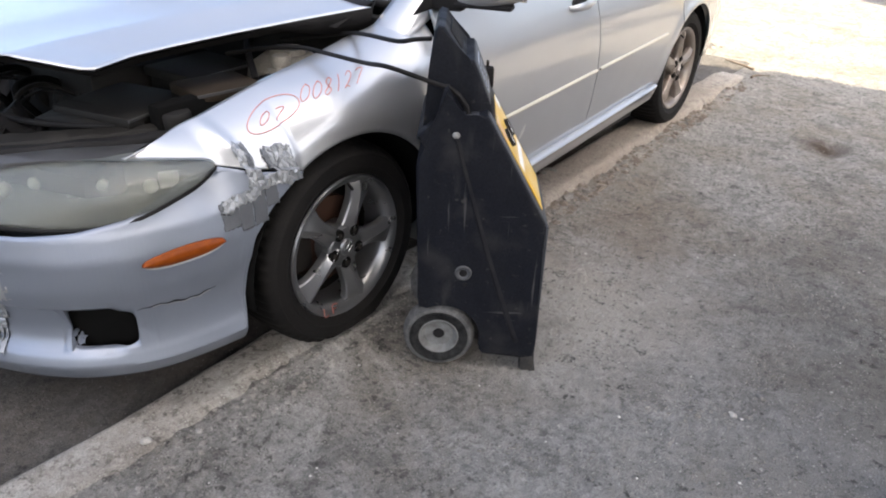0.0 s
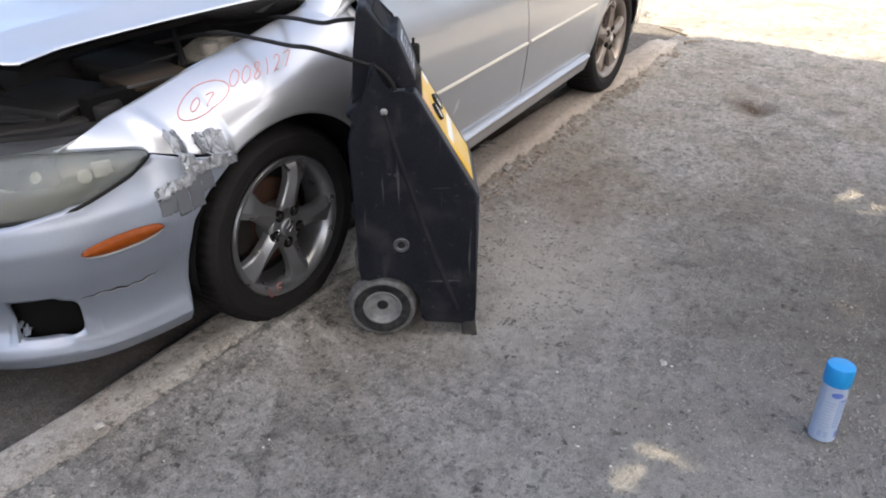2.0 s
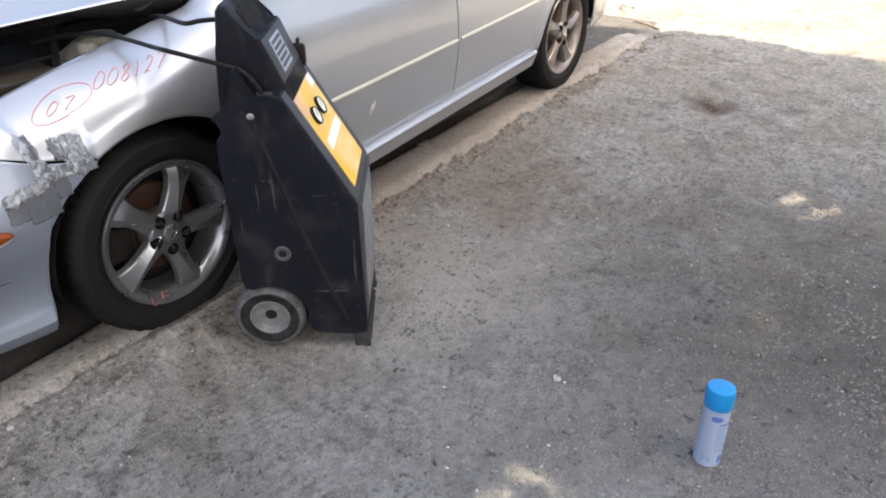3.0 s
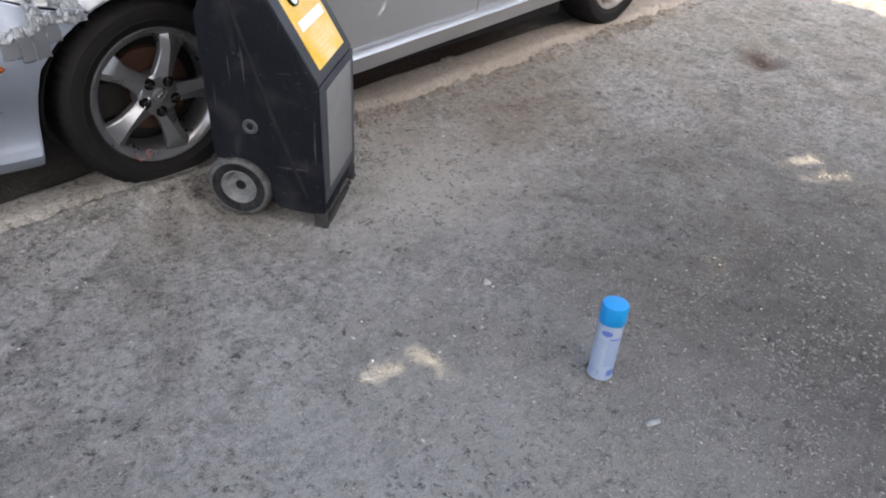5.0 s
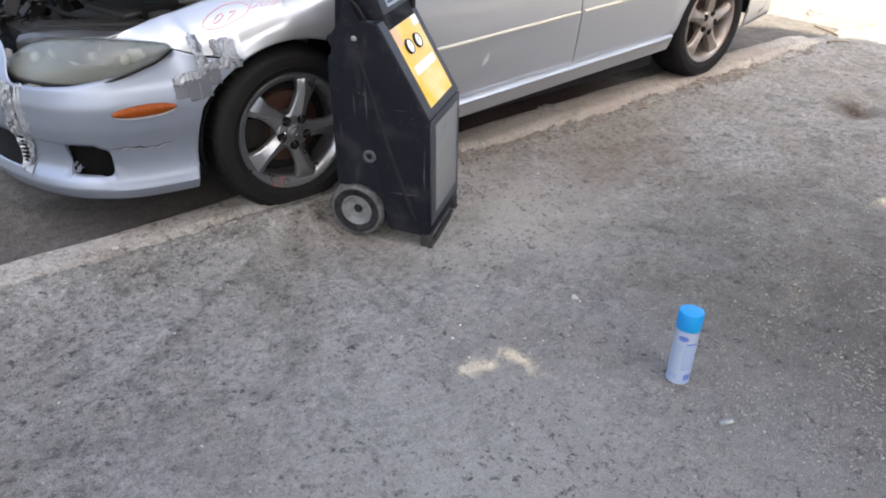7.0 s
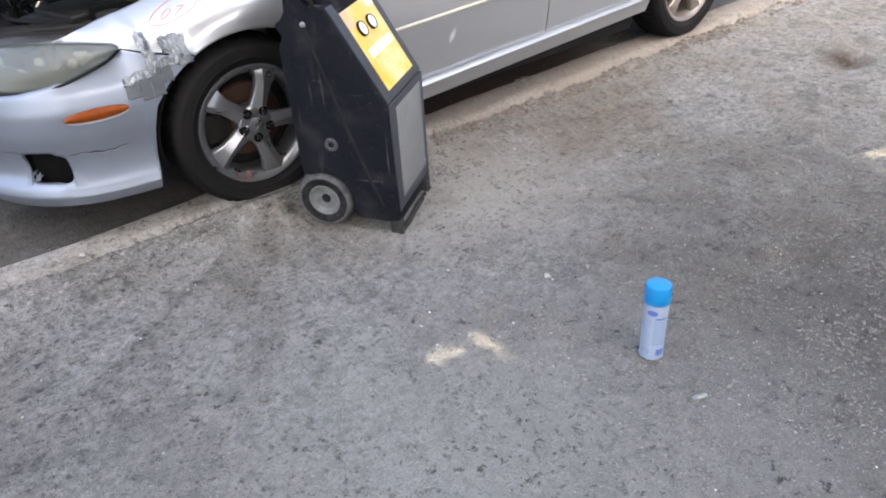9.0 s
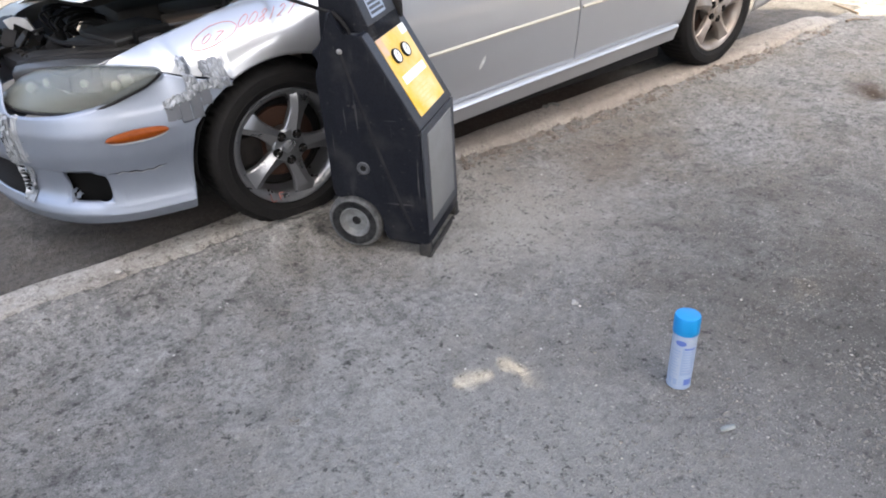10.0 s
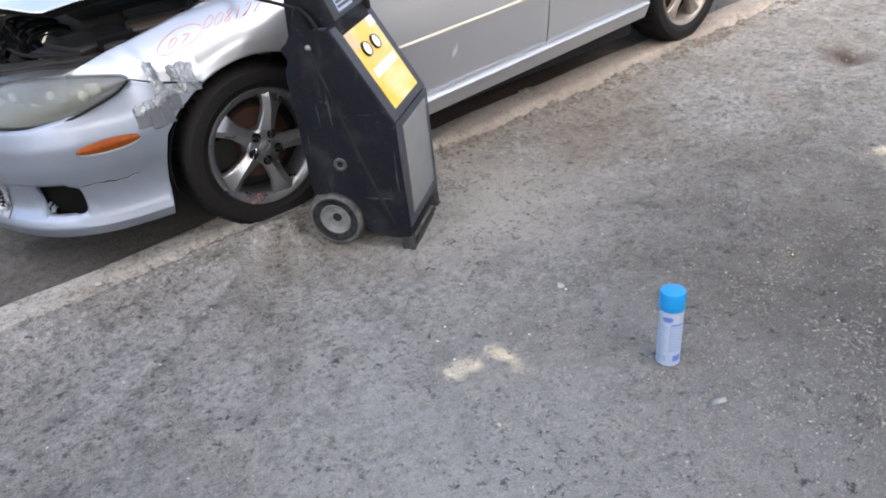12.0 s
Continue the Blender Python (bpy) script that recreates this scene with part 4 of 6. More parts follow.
part("crack_lip", bm, MARKRIM, bump, "pale torn crack lip")

# amber side marker
bm = bmesh.new()
rows = []
for k in range(29):
    t = k / 28
    x = -0.618 + 0.196 * t
    i = step_at(x)
    zc = 0.521 + 0.008 * t - 0.001
    w = 0.0205 * math.sqrt(max(0.0, 1 - (2 * t - 1) ** 2)) + 0.0008
    p, inward = plan_at(i)
    rows.append([bumper_point(i, zc + w * s) - inward * (0.002 + 0.009 * (1 - s * s)) for s in (-1, -0.8, -0.4, 0, 0.4, 0.8, 1)])
sheet(bm, rows)
mk = part("side_marker", bm, AMBER, bump, "amber oval side marker lens", solid=0.002)
bm = bmesh.new()
sheet(bm, [[r[0] + Vector((0, -0.001, -0.004)), r[0] + Vector((0, -0.004, -0.001)), r[1] + Vector((0, -0.0005, 0))] for r in rows])
part("marker_rim", bm, MARKRIM, bump, "pale exposed rim of the marker")


# headlamps
def lamp_edges(t):
    """Upper and lower edge of the lens, t from its outer tip to its inner end."""
    top = spline([(-0.390, 0.060, 0.707), (-0.412, 0.067, 0.720), (-0.452, 0.085, 0.729), (-0.560, 0.150, 0.741), (-0.650, 0.270, 0.735), (-0.735, 0.420, 0.700), (-0.785, 0.505, 0.650)], 12)
    low = spline([(-0.390, 0.060, 0.703), (-0.418, 0.060, 0.686), (-0.475, 0.062, 0.664), (-0.610, 0.105, 0.622), (-0.720, 0.210, 0.608), (-0.805, 0.365, 0.604), (-0.845, 0.470, 0.628)], 12)
    i = t * (len(top) - 1)
    a, f = int(i), i - int(i)
    b = min(a + 1, len(top) - 1)
    return top[a].lerp(top[b], f), low[a].lerp(low[b], f)


def lens():
    bm = bmesh.new()
    rows = []
    for k in range(46):
        a, b = lamp_edges(k / 45)
        out = Vector((-0.75, -0.66, 0))
        rows.append([a.lerp(b, s) + out * 0.040 * math.sin(math.pi * s ** 0.8) * math.sin(math.pi * min(1, 0.15 + k / 50)) for s in np.linspace(0, 1, 13)])
    sheet(bm, rows)
    return bm


def lamp_shell():
    bm = bmesh.new()
    rows = []
    for k in range(46):
        a, b = lamp_edges(k / 45)
        back = Vector((0.11, 0.05, 0)) * math.sin(math.pi * min(1.0, 0.06 + k / 48))
        rows.append([a + Vector((0.004, 0.004, 0)), a + back * 0.8 - Vector((0, 0, 0.012)), (a + b) / 2 + back, b + back * 0.8 + Vector((0, 0, 0.012)), b + Vector((0.004, 0.004, 0))])
    sheet(bm, rows)
    return bm


SHELL = material("dull silvery reflector", (0.27, 0.275, 0.25), 0.4, 0.5, (0.16, 0.163, 0.15), 9, 0.7)
for flip in (False, True):
    lamp_bm, shell_bm = lens(), lamp_shell()
    if flip:
        mirrored(lamp_bm), mirrored(shell_bm)
    hl = part("headlamp", shell_bm, SHELL, car, "hazy yellowed headlamp")
    ln = part("lens", lamp_bm, HAZE, hl, "oxidised cloudy lens", solid=0.003)
    ln.visible_shadow = False
    # pale spheres stand for the bright spots in the reflector
    for px, py, pz, pr in ((-0.535, 0.125, 0.672, 0.020), (-0.618, 0.195, 0.684, 0.018), (-0.660, 0.250, 0.664, 0.021), (-0.705, 0.330, 0.676, 0.019), (-0.748, 0.410, 0.650, 0.022)):
        bulb = bmesh.new()
        bmesh.ops.create_uvsphere(bulb, u_segments=20, v_segments=12, radius=pr * 0.85, matrix=pose(px + 0.012, py + 0.010, pz))
        if flip:
            mirrored(bulb)
        part("reflector", bulb, FROST, hl)
    fin = box((-0.004, -0.022, -0.030), (0.004, 0.022, 0.026), 0.003, m=pose(-0.492, 0.104, 0.690, 0, -28, 58))
    if flip:
        mirrored(fin)
    part("inner_divider", fin, FROST, hl, "pale upright slab painting a bright patch")
    gas = bmesh.new()
    tube_pts = [lamp_edges(k / 30)[1] + Vector((-0.004, -0.004, -0.003)) for k in range(31)]
    tube(tube_pts, 0.005, 6, bm=gas)
    if flip:
        mirrored(gas)
    part("gasket", gas, BLACK, hl, "black rubber gap under the lens")


# bonnet: lifted and buckled
def hood_z(x, y, yl):
    """Height of the buckled bonnet at a place; yl is its left edge there."""
    d = abs(y - YC)
    inn = (y - yl)
    z = 0.918 + 0.052 * (x + 0.51) / 0.84
    z += 0.030 * smooth(0.0, 0.14, inn) + 0.022 * smooth(0.10, 0.40, inn)
    z += 0.008 * smooth(0.02, 0.05, inn - 0.10)                              # pressed crease
    z += 0.010 * math.sin(5.0 * x + 2.0 * y) * smooth(0.05, 0.3, inn)
    z += 0.025 * math.exp(-((x + 0.12) / 0.10) ** 2) * smooth(0.1, 0.5, inn)   # fold across
    return z


HOOD_EDGE = [(-0.515, 0.300), (-0.40, 0.322), (-0.29, 0.312), (-0.12, 0.285), (0.10, 0.238), (0.285, 0.188), (0.315, 0.178)]


def hood(drop=0.0, inset=0.0):
    rows = []
    for k in range(49):
        s = k / 48
        line = []
        for j in range(45):
            t = j / 44
            # left edge runs front to rear, the nose bows forwards towards the middle
            y_left = lerp(HOOD_EDGE, -0.515 + 0.83 * s) + inset
            y = y_left + (2 * YC - 2 * y_left) * t
            w = min(1.0, min(y - y_left, 2 * YC - y_left - y) / (YC - y_left))
            front = -0.515 - 0.26 * (1 - (1 - w) ** 2.0)
            rear = 0.315 - 0.20 * (1 - (1 - w) ** 2.0)
            x = front + inset + (rear - front - 2 * inset) * s
            m = min(y, 2 * YC - y)
            line.append(Vector((x, y, hood_z(x, m, min(y_left, m)) - drop)))
        rows.append(line)
    return rows


bm = bmesh.new()
top = hood()
sheet(bm, top)
bonnet = part("bonnet", bm, PAINT, car, "silver crumpled bonnet, lifted at its front edge", solid=0.004)
bm = bmesh.new()
under = hood(0.030, 0.035)
sheet(bm, under)
for a, b in ((top[0], under[0]), (top[-1], under[-1]), ([r[0] for r in top], [r[0] for r in under]), ([r[-1] for r in top], [r[-1] for r in under])):
    sheet(bm, [[p - Vector((0, 0, 0.006)) for p in a], b])
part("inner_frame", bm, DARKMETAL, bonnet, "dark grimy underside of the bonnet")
# black folded flange hanging under the rear part of the left edge, ending in a torn curled tip
edge = [r[0] for r in top]
rows = []
for k, p in enumerate(edge):
    s = k / (len(edge) - 1)
    h = 0.006 + 0.058 * smooth(0.50, 0.93, s)
    rows.append([p + Vector((0, -0.002, 0.001)), p + Vector((0.004 * s, 0.004, -0.45 * h)), p + Vector((0.0, 0.016, -h))])
tip = edge[-1]
rows.append([tip + Vector((0.016, -0.004, 0.024)), tip + Vector((0.012, 0.002, 0.004)), tip + Vector((0.008, 0.012, -0.018))])
bm = bmesh.new()
sheet(bm, rows)
part("bent_flange", bm, BLACK, bonnet, "black torn flange with a curled tip", solid=0.003)

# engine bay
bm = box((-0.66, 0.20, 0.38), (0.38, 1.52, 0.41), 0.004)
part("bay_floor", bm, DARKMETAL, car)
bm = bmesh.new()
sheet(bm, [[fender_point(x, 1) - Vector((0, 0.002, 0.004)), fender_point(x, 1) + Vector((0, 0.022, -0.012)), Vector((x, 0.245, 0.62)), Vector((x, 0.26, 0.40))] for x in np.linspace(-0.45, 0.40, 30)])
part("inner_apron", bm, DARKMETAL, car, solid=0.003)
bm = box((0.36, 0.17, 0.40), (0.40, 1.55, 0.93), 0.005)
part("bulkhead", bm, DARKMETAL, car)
bm = bmesh.new()
rows = []
for y in np.linspace(0.20, 1.52, 30):
    x = -0.60 - 0.12 * (1 - ((y - YC) / 0.66) ** 2)
    rows.append([(x - 0.05, y, 0.665), (x - 0.045, y, 0.712), (x, y, 0.722), (x + 0.05, y, 0.716), (x + 0.055, y, 0.64)])
vs = sheet(bm, rows)
cap(bm, vs[0])
cap(bm, vs[-1])
part("radiator_support", bm, BLACK, car, "black dusty radiator support panel")
RIDGES = [[(-0.575, 0.190, 0.726), (-0.610, 0.225, 0.736), (-0.660, 0.290, 0.735), (-0.735, 0.420, 0.712), (-0.775, 0.500, 0.685)],
          [(-0.420, 0.262, 0.724), (-0.520, 0.295, 0.734), (-0.604, 0.345, 0.740), (-0.716, 0.445, 0.728), (-0.750, 0.520, 0.710)],
          [(-0.335, 0.265, 0.732), (-0.490, 0.330, 0.734), (-0.580, 0.388, 0.732), (-0.690, 0.490, 0.722), (-0.725, 0.560, 0.705)],
          [(-0.300, 0.300, 0.738), (-0.455, 0.365, 0.742), (-0.548, 0.435, 0.742), (-0.650, 0.540, 0.735), (-0.690, 0.610, 0.715)]]
COVERGREY = material("grey dusty plastic cover", (0.045, 0.045, 0.047), 0.45, 0, (0.028, 0.027, 0.027), 12, 0.7, 0.15, 300, 0.0005, 200)


def ridge_strip(a, b, hump, wave=0.0):
    """A bar between two lines that run behind the lamp."""
    bm = bmesh.new()
    A, B = spline(RIDGES[a], 8), spline(RIDGES[b], 8)
    rows = []
    for k, (p, q) in enumerate(zip(A, B)):
        up = [0, 0.75, 1, 0.85, 0]
        rows.append([p - Vector((0, 0, 0.03))] + [p.lerp(q, f) + Vector((0, 0, hump * h + wave * n3(k * 0.35, f * 2, 1.0, a))) for f, h in zip((0.06, 0.18, 0.5, 0.8, 0.94), up)] + [q - Vector((0, 0, 0.03))])
    sheet(bm, rows)
    return bm


part("lamp_top_cover", ridge_strip(0, 1, 0.004), COVERGREY, car, "grey plastic cover above the lamp")
part("radiator_bar", ridge_strip(1, 2, 0.010, 0.004), BLACK, car, "black radiator support bar")
part("radiator_bar", ridge_strip(2, 3, 0.012, 0.006), BAY, car, "dusty radiator support bar")
bm = bmesh.new()
sheet(bm, [[(-0.560, 0.570, 0.745), (-0.510, 0.470, 0.746), (-0.462, 0.395, 0.746)], [(-0.500, 0.590, 0.750), (-0.470, 0.490, 0.752), (-0.438, 0.405, 0.752)],
           [(-0.455, 0.600, 0.778), (-0.440, 0.510, 0.772), (-0.430, 0.420, 0.765)]])
part("intake_duct", bm, BAY, car, "flat dusty air intake duct", solid=0.012)


def pipe(name, pts, r, mat, label=""):
    return part(name, tube(spline(pts, 8), r, 10), mat, car, label)


def lidded_box(name, lo, hi, mat, label, lip=0.012, turn=0.0, lean=0.0):
    cxx, cyy = (lo[0] + hi[0]) / 2, (lo[1] + hi[1]) / 2
    m = pose(cxx, cyy, 0, lean, 0, turn)
    sx, sy = (hi[0] - lo[0]) / 2, (hi[1] - lo[1]) / 2
    b = box((-sx, -sy, lo[2]), (sx, sy, hi[2] - 0.03), 0.012, m=m)
    ob = part(name, b, mat, car, label)
    b = box((-sx - lip, -sy - lip, hi[2] - 0.032), (sx + lip, sy + lip, hi[2]), 0.010, m=m)
    part("lid", b, mat, ob)
    b = box((-sx - lip + 0.002, -sy - lip - 0.001, hi[2] - 0.012), (sx + lip - 0.002, -sy - lip + 0.003, hi[2] - 0.004), 0.001, m=m)
    part("lid_edge", b, COVERGREY, ob, "pale rubbed edge of the lid")
    return ob


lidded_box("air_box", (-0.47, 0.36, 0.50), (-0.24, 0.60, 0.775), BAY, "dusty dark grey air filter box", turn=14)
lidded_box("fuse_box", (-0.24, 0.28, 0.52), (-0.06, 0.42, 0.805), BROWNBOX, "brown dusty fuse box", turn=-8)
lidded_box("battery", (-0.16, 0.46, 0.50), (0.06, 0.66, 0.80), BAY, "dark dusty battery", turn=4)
bm = lathe([(0.036, 0.70), (0.040, 0.74), (0.042, 0.765), (0.038, 0.772), (0.0, 0.775)], 24, m=pose(-0.335, 0.285, 0.006))
part("filler_cap", bm, BAY, car, "round dusty filler cap")
bm = lathe([(0.15, 0.42), (0.14, 0.70), (0.12, 0.80), (0.07, 0.835), (0.055, 0.835), (0.05, 0.85), (0.0, 0.852)], 32, m=pose(0.13, 0.36, 0))
part("strut_tower", bm, BEIGE, car, "dusty pale strut tower")
bm = lathe([(0.026, 0.815), (0.030, 0.835), (0.026, 0.850), (0.0, 0.853)], 20, m=pose(0.055, 0.305, 0))
part("reservoir_cap", bm, BEIGE, car, "pale reservoir cap")
bm = box((0.02, 0.26, 0.68), (0.11, 0.34, 0.818), 0.014)
part("reservoir", bm, BEIGE, car, "pale plastic fluid reservoir")
bm = box((-0.34, 0.68, 0.45), (0.10, 1.24, 0.80), 0.03)
part("engine_block", bm, DARKMETAL, car)
for k in range(4):
    pipe("intake_runner", [(-0.30, 0.74 + 0.12 * k, 0.62), (-0.34, 0.74 + 0.12 * k, 0.70), (-0.20, 0.74 + 0.12 * k, 0.77), (0.0, 0.74 + 0.12 * k, 0.78)], 0.026, BAY)
pipe("wiring_loom", [(-0.40, 0.33, 0.745), (-0.50, 0.42, 0.748), (-0.58, 0.58, 0.745), (-0.60, 0.80, 0.74)], 0.008, BLACK)
pipe("wiring_loom", [(-0.05, 0.30, 0.80), (0.05, 0.45, 0.86), (0.18, 0.56, 0.85), (0.30, 0.60, 0.84)], 0.010, BLACK)
# bent far corner of the radiator frame with a small sticker
RADG = material("pale grey pressed steel", (0.55, 0.55, 0.56), 0.6, 0.0, (0.38, 0.38, 0.385), 12, 0.7)
mm = pose(-0.655, 0.80, 0.735, 8, 0, -14)
fr = part("bent_bracket", prism([(-0.056, 0.078), (-0.020, 0.088), (0.022, 0.076), (0.038, 0.030), (0.050, -0.026), (0.012, -0.095), (-0.040, -0.060), (-0.034, 0.010)], -0.005, 0.005, 0.002, m=mm), RADG, car, "bent pale grey steel bracket")
part("bracket_flange", prism([(0.020, 0.080), (0.028, 0.080), (0.058, -0.026), (0.020, -0.100), (0.012, -0.097), (0.048, -0.026)], -0.030, -0.005, 0.002, m=mm), RADG, fr, "folded pale edge of the bracket")
part("warning_sticker", box((-0.014, -0.0062, -0.012), (0.022, -0.0052, 0.022), m=mm), WHITE, fr, "white sticker with a red border")
part("sticker_print", box((-0.008, -0.0068, -0.006), (0.016, -0.0063, 0.016), m=mm), PINK, fr, "red print")
for k, (a, b) in enumerate((((-0.72, 0.66, 0.70), (-0.66, 0.98, 0.79)), ((-0.74, 0.74, 0.71), (-0.60, 0.70, 0.78)), ((-0.79, 0.64, 0.69), (-0.78, 0.90, 0.73)))):
    A, B = Vector(a), Vector(b)
    part("broken_bracket", tube([A, A.lerp(B, 0.5) + Vector((0.01, 0, 0.02)), B], 0.006, 6), BLACK, car)
bm = bmesh.new()
rows = []
for i in range(9):
    rows.append([(-0.70 + 0.02 * i + 0.012 * n3(i, j, 0.9, 3), 0.56 + 0.025 * j, 0.715 + 0.05 * n3(i, j, 0.5, 8) + 0.004 * i) for j in range(9)])
sheet(bm, rows)
part("torn_liner", bm, BLACK, car, "torn black plastic cover", solid=0.004)

# broken plastic and bent metal round the bracket
srng = np.random.default_rng(21)
for k in range(26):
    px, py, pz = srng.uniform(-0.80, -0.62), srng.uniform(0.60, 1.02), srng.uniform(0.70, 0.79)
    sx, sy, sz = srng.uniform(0.008, 0.035), srng.uniform(0.006, 0.03), srng.uniform(0.002, 0.012)
    q = pose(px, py, pz, *srng.uniform(-60, 60, 2), srng.uniform(0, 180))
    bm = box((-sx, -sy, -sz), (sx, sy, sz), min(sx, sy, sz) * 0.4, 1, m=q)
    for v in bm.verts:
        v.co += Vector([0.006 * noise.noise(v.co * 60 + Vector((k, 7 * d, 0))) for d in range(3)])
    part("broken_piece", bm, (BLACK, DARKMETAL, BLACK, BAY)[k % 4], car, "broken engine bay fragment", flat=True)

# ribs and clips on the engine bay boxes, thin hoses
for k in range(7):
    part("box_rib", box((-0.45 + 0.030 * k, 0.352, 0.60), (-0.444 + 0.030 * k, 0.360, 0.74), 0.002, m=pose(-0.355, 0.48, 0, 0, 0, 14) @ pose(0.355, -0.48, 0)), BAY, car)
for k in range(9):
    y = 0.30 + 0.05 * k
    part("support_clip", box((-0.012, -0.010, 0.0), (0.012, 0.010, 0.012), 0.003, m=pose(-0.62 - 0.10 * (1 - ((y - YC) / 0.66) ** 2), y, 0.718)), DARKMETAL, car)

# thin dark hoses and leads deep in the bay
for k in range(9):
    y0, x0 = 0.66 + 0.06 * k, -0.50 + 0.03 * (k % 3)
    pipe("thin_hose", [(x0, y0, 0.66), (x0 - 0.05, y0 + 0.03, 0.74 + 0.01 * (k % 4)), (x0 + 0.06, y0 + 0.09, 0.76), (x0 + 0.16, y0 + 0.05, 0.70)], 0.004 + 0.003 * (k % 3), (BLACK, BAY, PITCH)[k % 3])

# wheel-house liners, near side coloured near-black for their shade, and underbody
def liner(a):
    bm = bmesh.new()
    rows = []
    for k in range(25):
        g = math.pi * (k / 24) * 1.04 + 0.02
        rows.append([(a[0] + (a[2] + 0.004) * math.cos(g), y, a[1] + (a[3] + 0.004) * math.sin(g)) for y in (0.0, 0.10, 0.20, 0.30)])
    sheet(bm, rows)
    return bm


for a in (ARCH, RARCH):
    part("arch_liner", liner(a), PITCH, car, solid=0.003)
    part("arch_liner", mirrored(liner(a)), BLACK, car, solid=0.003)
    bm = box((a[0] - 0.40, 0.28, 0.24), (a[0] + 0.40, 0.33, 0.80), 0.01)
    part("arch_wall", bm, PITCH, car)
part("underbody", box((-0.50, 0.34, 0.22), (3.5, 1.38, 0.26), 0.01), BLACK, car)
part("cabin_lining", box((0.41, 0.13, 0.30), (2.35, 0.16, 0.985), 0.005), BLACK, car)
part("cabin_lining", box((0.41, 2 * YC - 0.16, 0.30), (2.35, 2 * YC - 0.13, 0.985), 0.005), BLACK, car)
part("undertray", box((-0.80, 0.40, 0.19), (-0.42, 2 * YC - 0.40, 0.205), 0.004), BLACK, car)
part("undertray", box((-0.62, 0.20, 0.19), (-0.42, 0.396, 0.205), 0.004), BLACK, car)
# unseen floor pan, hung low to block light from the ground below
part("floor_pan", box((0.42, 0.08, 0.165), (2.28, 1.64, 0.26), 0.01), BLACK, car)


# cabin
def screen_pt(y, t):
    w = (y - YC) / 0.70
    xb, zb = 0.20 + 0.25 * w * w, 0.985 - 0.02 * w * w
    xt, zt = 1.12 + 0.16 * w * w, 1.405 - 0.03 * w * w
    yy = YC + (y - YC) * (1 - 0.20 * t)
    return Vector((xb + (xt - xb) * t, yy, zb + (zt - zb) * t + 0.03 * math.sin(math.pi * t)))


bm = bmesh.new()
sheet(bm, [[screen_pt(y, t) for t in np.linspace(0, 1, 14)] for y in np.linspace(0.155, 2 * YC - 0.155, 26)])
ws = part("windscreen", bm, GLASS, car, "dark windscreen glass", solid=0.005)
ws.visible_shadow = False
bm = bmesh.new()
sheet(bm, [[screen_pt(y, t) + Vector((-0.002, 0, -0.008)) for t in (0.0, 0.02, 0.04)] for y in np.linspace(0.155, 2 * YC - 0.155, 26)])
part("glass_border", bm, BLACK, ws, "black printed border")
bm = bmesh.new()
sheet(bm, [[screen_pt(y, t) + Vector((0.012, 0, -0.014)) for t in (0.0, 0.5, 1.0)] for y in (0.158, 0.172, 0.19)])
part("glass_border", bm, BLACK, ws)


def sticker(name, y0, y1, t0, t1, mat, label, off=0.006):
    bm = bmesh.new()
    sheet(bm, [[screen_pt(y, t) + Vector((-0.003, 0, off)) for t in np.linspace(t0, t1, 4)] for y in np.linspace(y0, y1, 6)])
    return part(name, bm, mat, ws, label)


sticker("inspection_sticker", 0.325, 0.425, 0.04, 0.125, GREENSTICK, "pale green inspection sticker")
for k in range(4):
    sticker("sticker_print", 0.335, 0.415, 0.055 + 0.017 * k, 0.060 + 0.017 * k, FAINTPRINT, "faint printed bar", 0.0075)
sticker("registration_sticker", 0.262, 0.318, 0.04, 0.125, BLUESTICK, "blue registration sticker")


def on_screen(y, t):
    return screen_pt(y, t) + Vector((-0.004, 0, 0.008))


# red crayon rings on the windscreen
for y0, t0, ry, rt in ((0.360, 0.235, 0.048, 0.070), (0.475, 0.270, 0.030, 0.045)):
    part("crayon_circle", tube([on_screen(y0 + ry * math.cos(a), t0 + rt * math.sin(a)) for a in np.linspace(0.4, 6.9, 40)], 0.0022, 5), CHALK, ws, "red crayon ring on the glass")
part("crayon_mark", tube([on_screen(0.378 + 0.011 * math.cos(a), 0.235 + 0.028 * math.sin(a)) for a in np.linspace(0, 6.3, 20)], 0.0020, 5), CHALK, ws, "red crayon stroke")
part("crayon_mark", tube([on_screen(0.350, 0.270), on_screen(0.338, 0.265), on_screen(0.346, 0.205)], 0.0020, 5), CHALK, ws, "red crayon stroke")
bm = bmesh.new()
sheet(bm, [[(0.40 + 0.9 * t, y, 0.965 - 0.10 * t) for t in (0, 0.3, 0.6, 1.0)] for y in (0.20, 0.5, YC, 1.2, 1.52)])
part("dashboard", bm, BLACK, car, solid=0.02)
bm = bmesh.new()
sheet(bm, [[(-0.0 + 0.14 * ((y - YC) / 0.7) ** 2 + 0.16 * t + 0.06, y, 0.925 + 0.055 * t) for t in (0, 0.5, 1)] for y in np.linspace(0.20, 1.52, 12)])
part("wiper_cowl", bm, BLACK, car, "black plastic cowl under the windscreen", solid=0.006)
bm = bmesh.new()
sheet(bm, [[(x, YC + s * (0.56 - 0.02 * abs(x - 1.7)), 1.415 + 0.03 * math.cos(s * 1.4) - 0.035 * ((x - 1.75) / 0.7) ** 2) for s in np.linspace(-1, 1, 14)] for x in np.linspace(1.15, 2.45, 14)])
part("roof", bm, PAINT, car, solid=0.006)


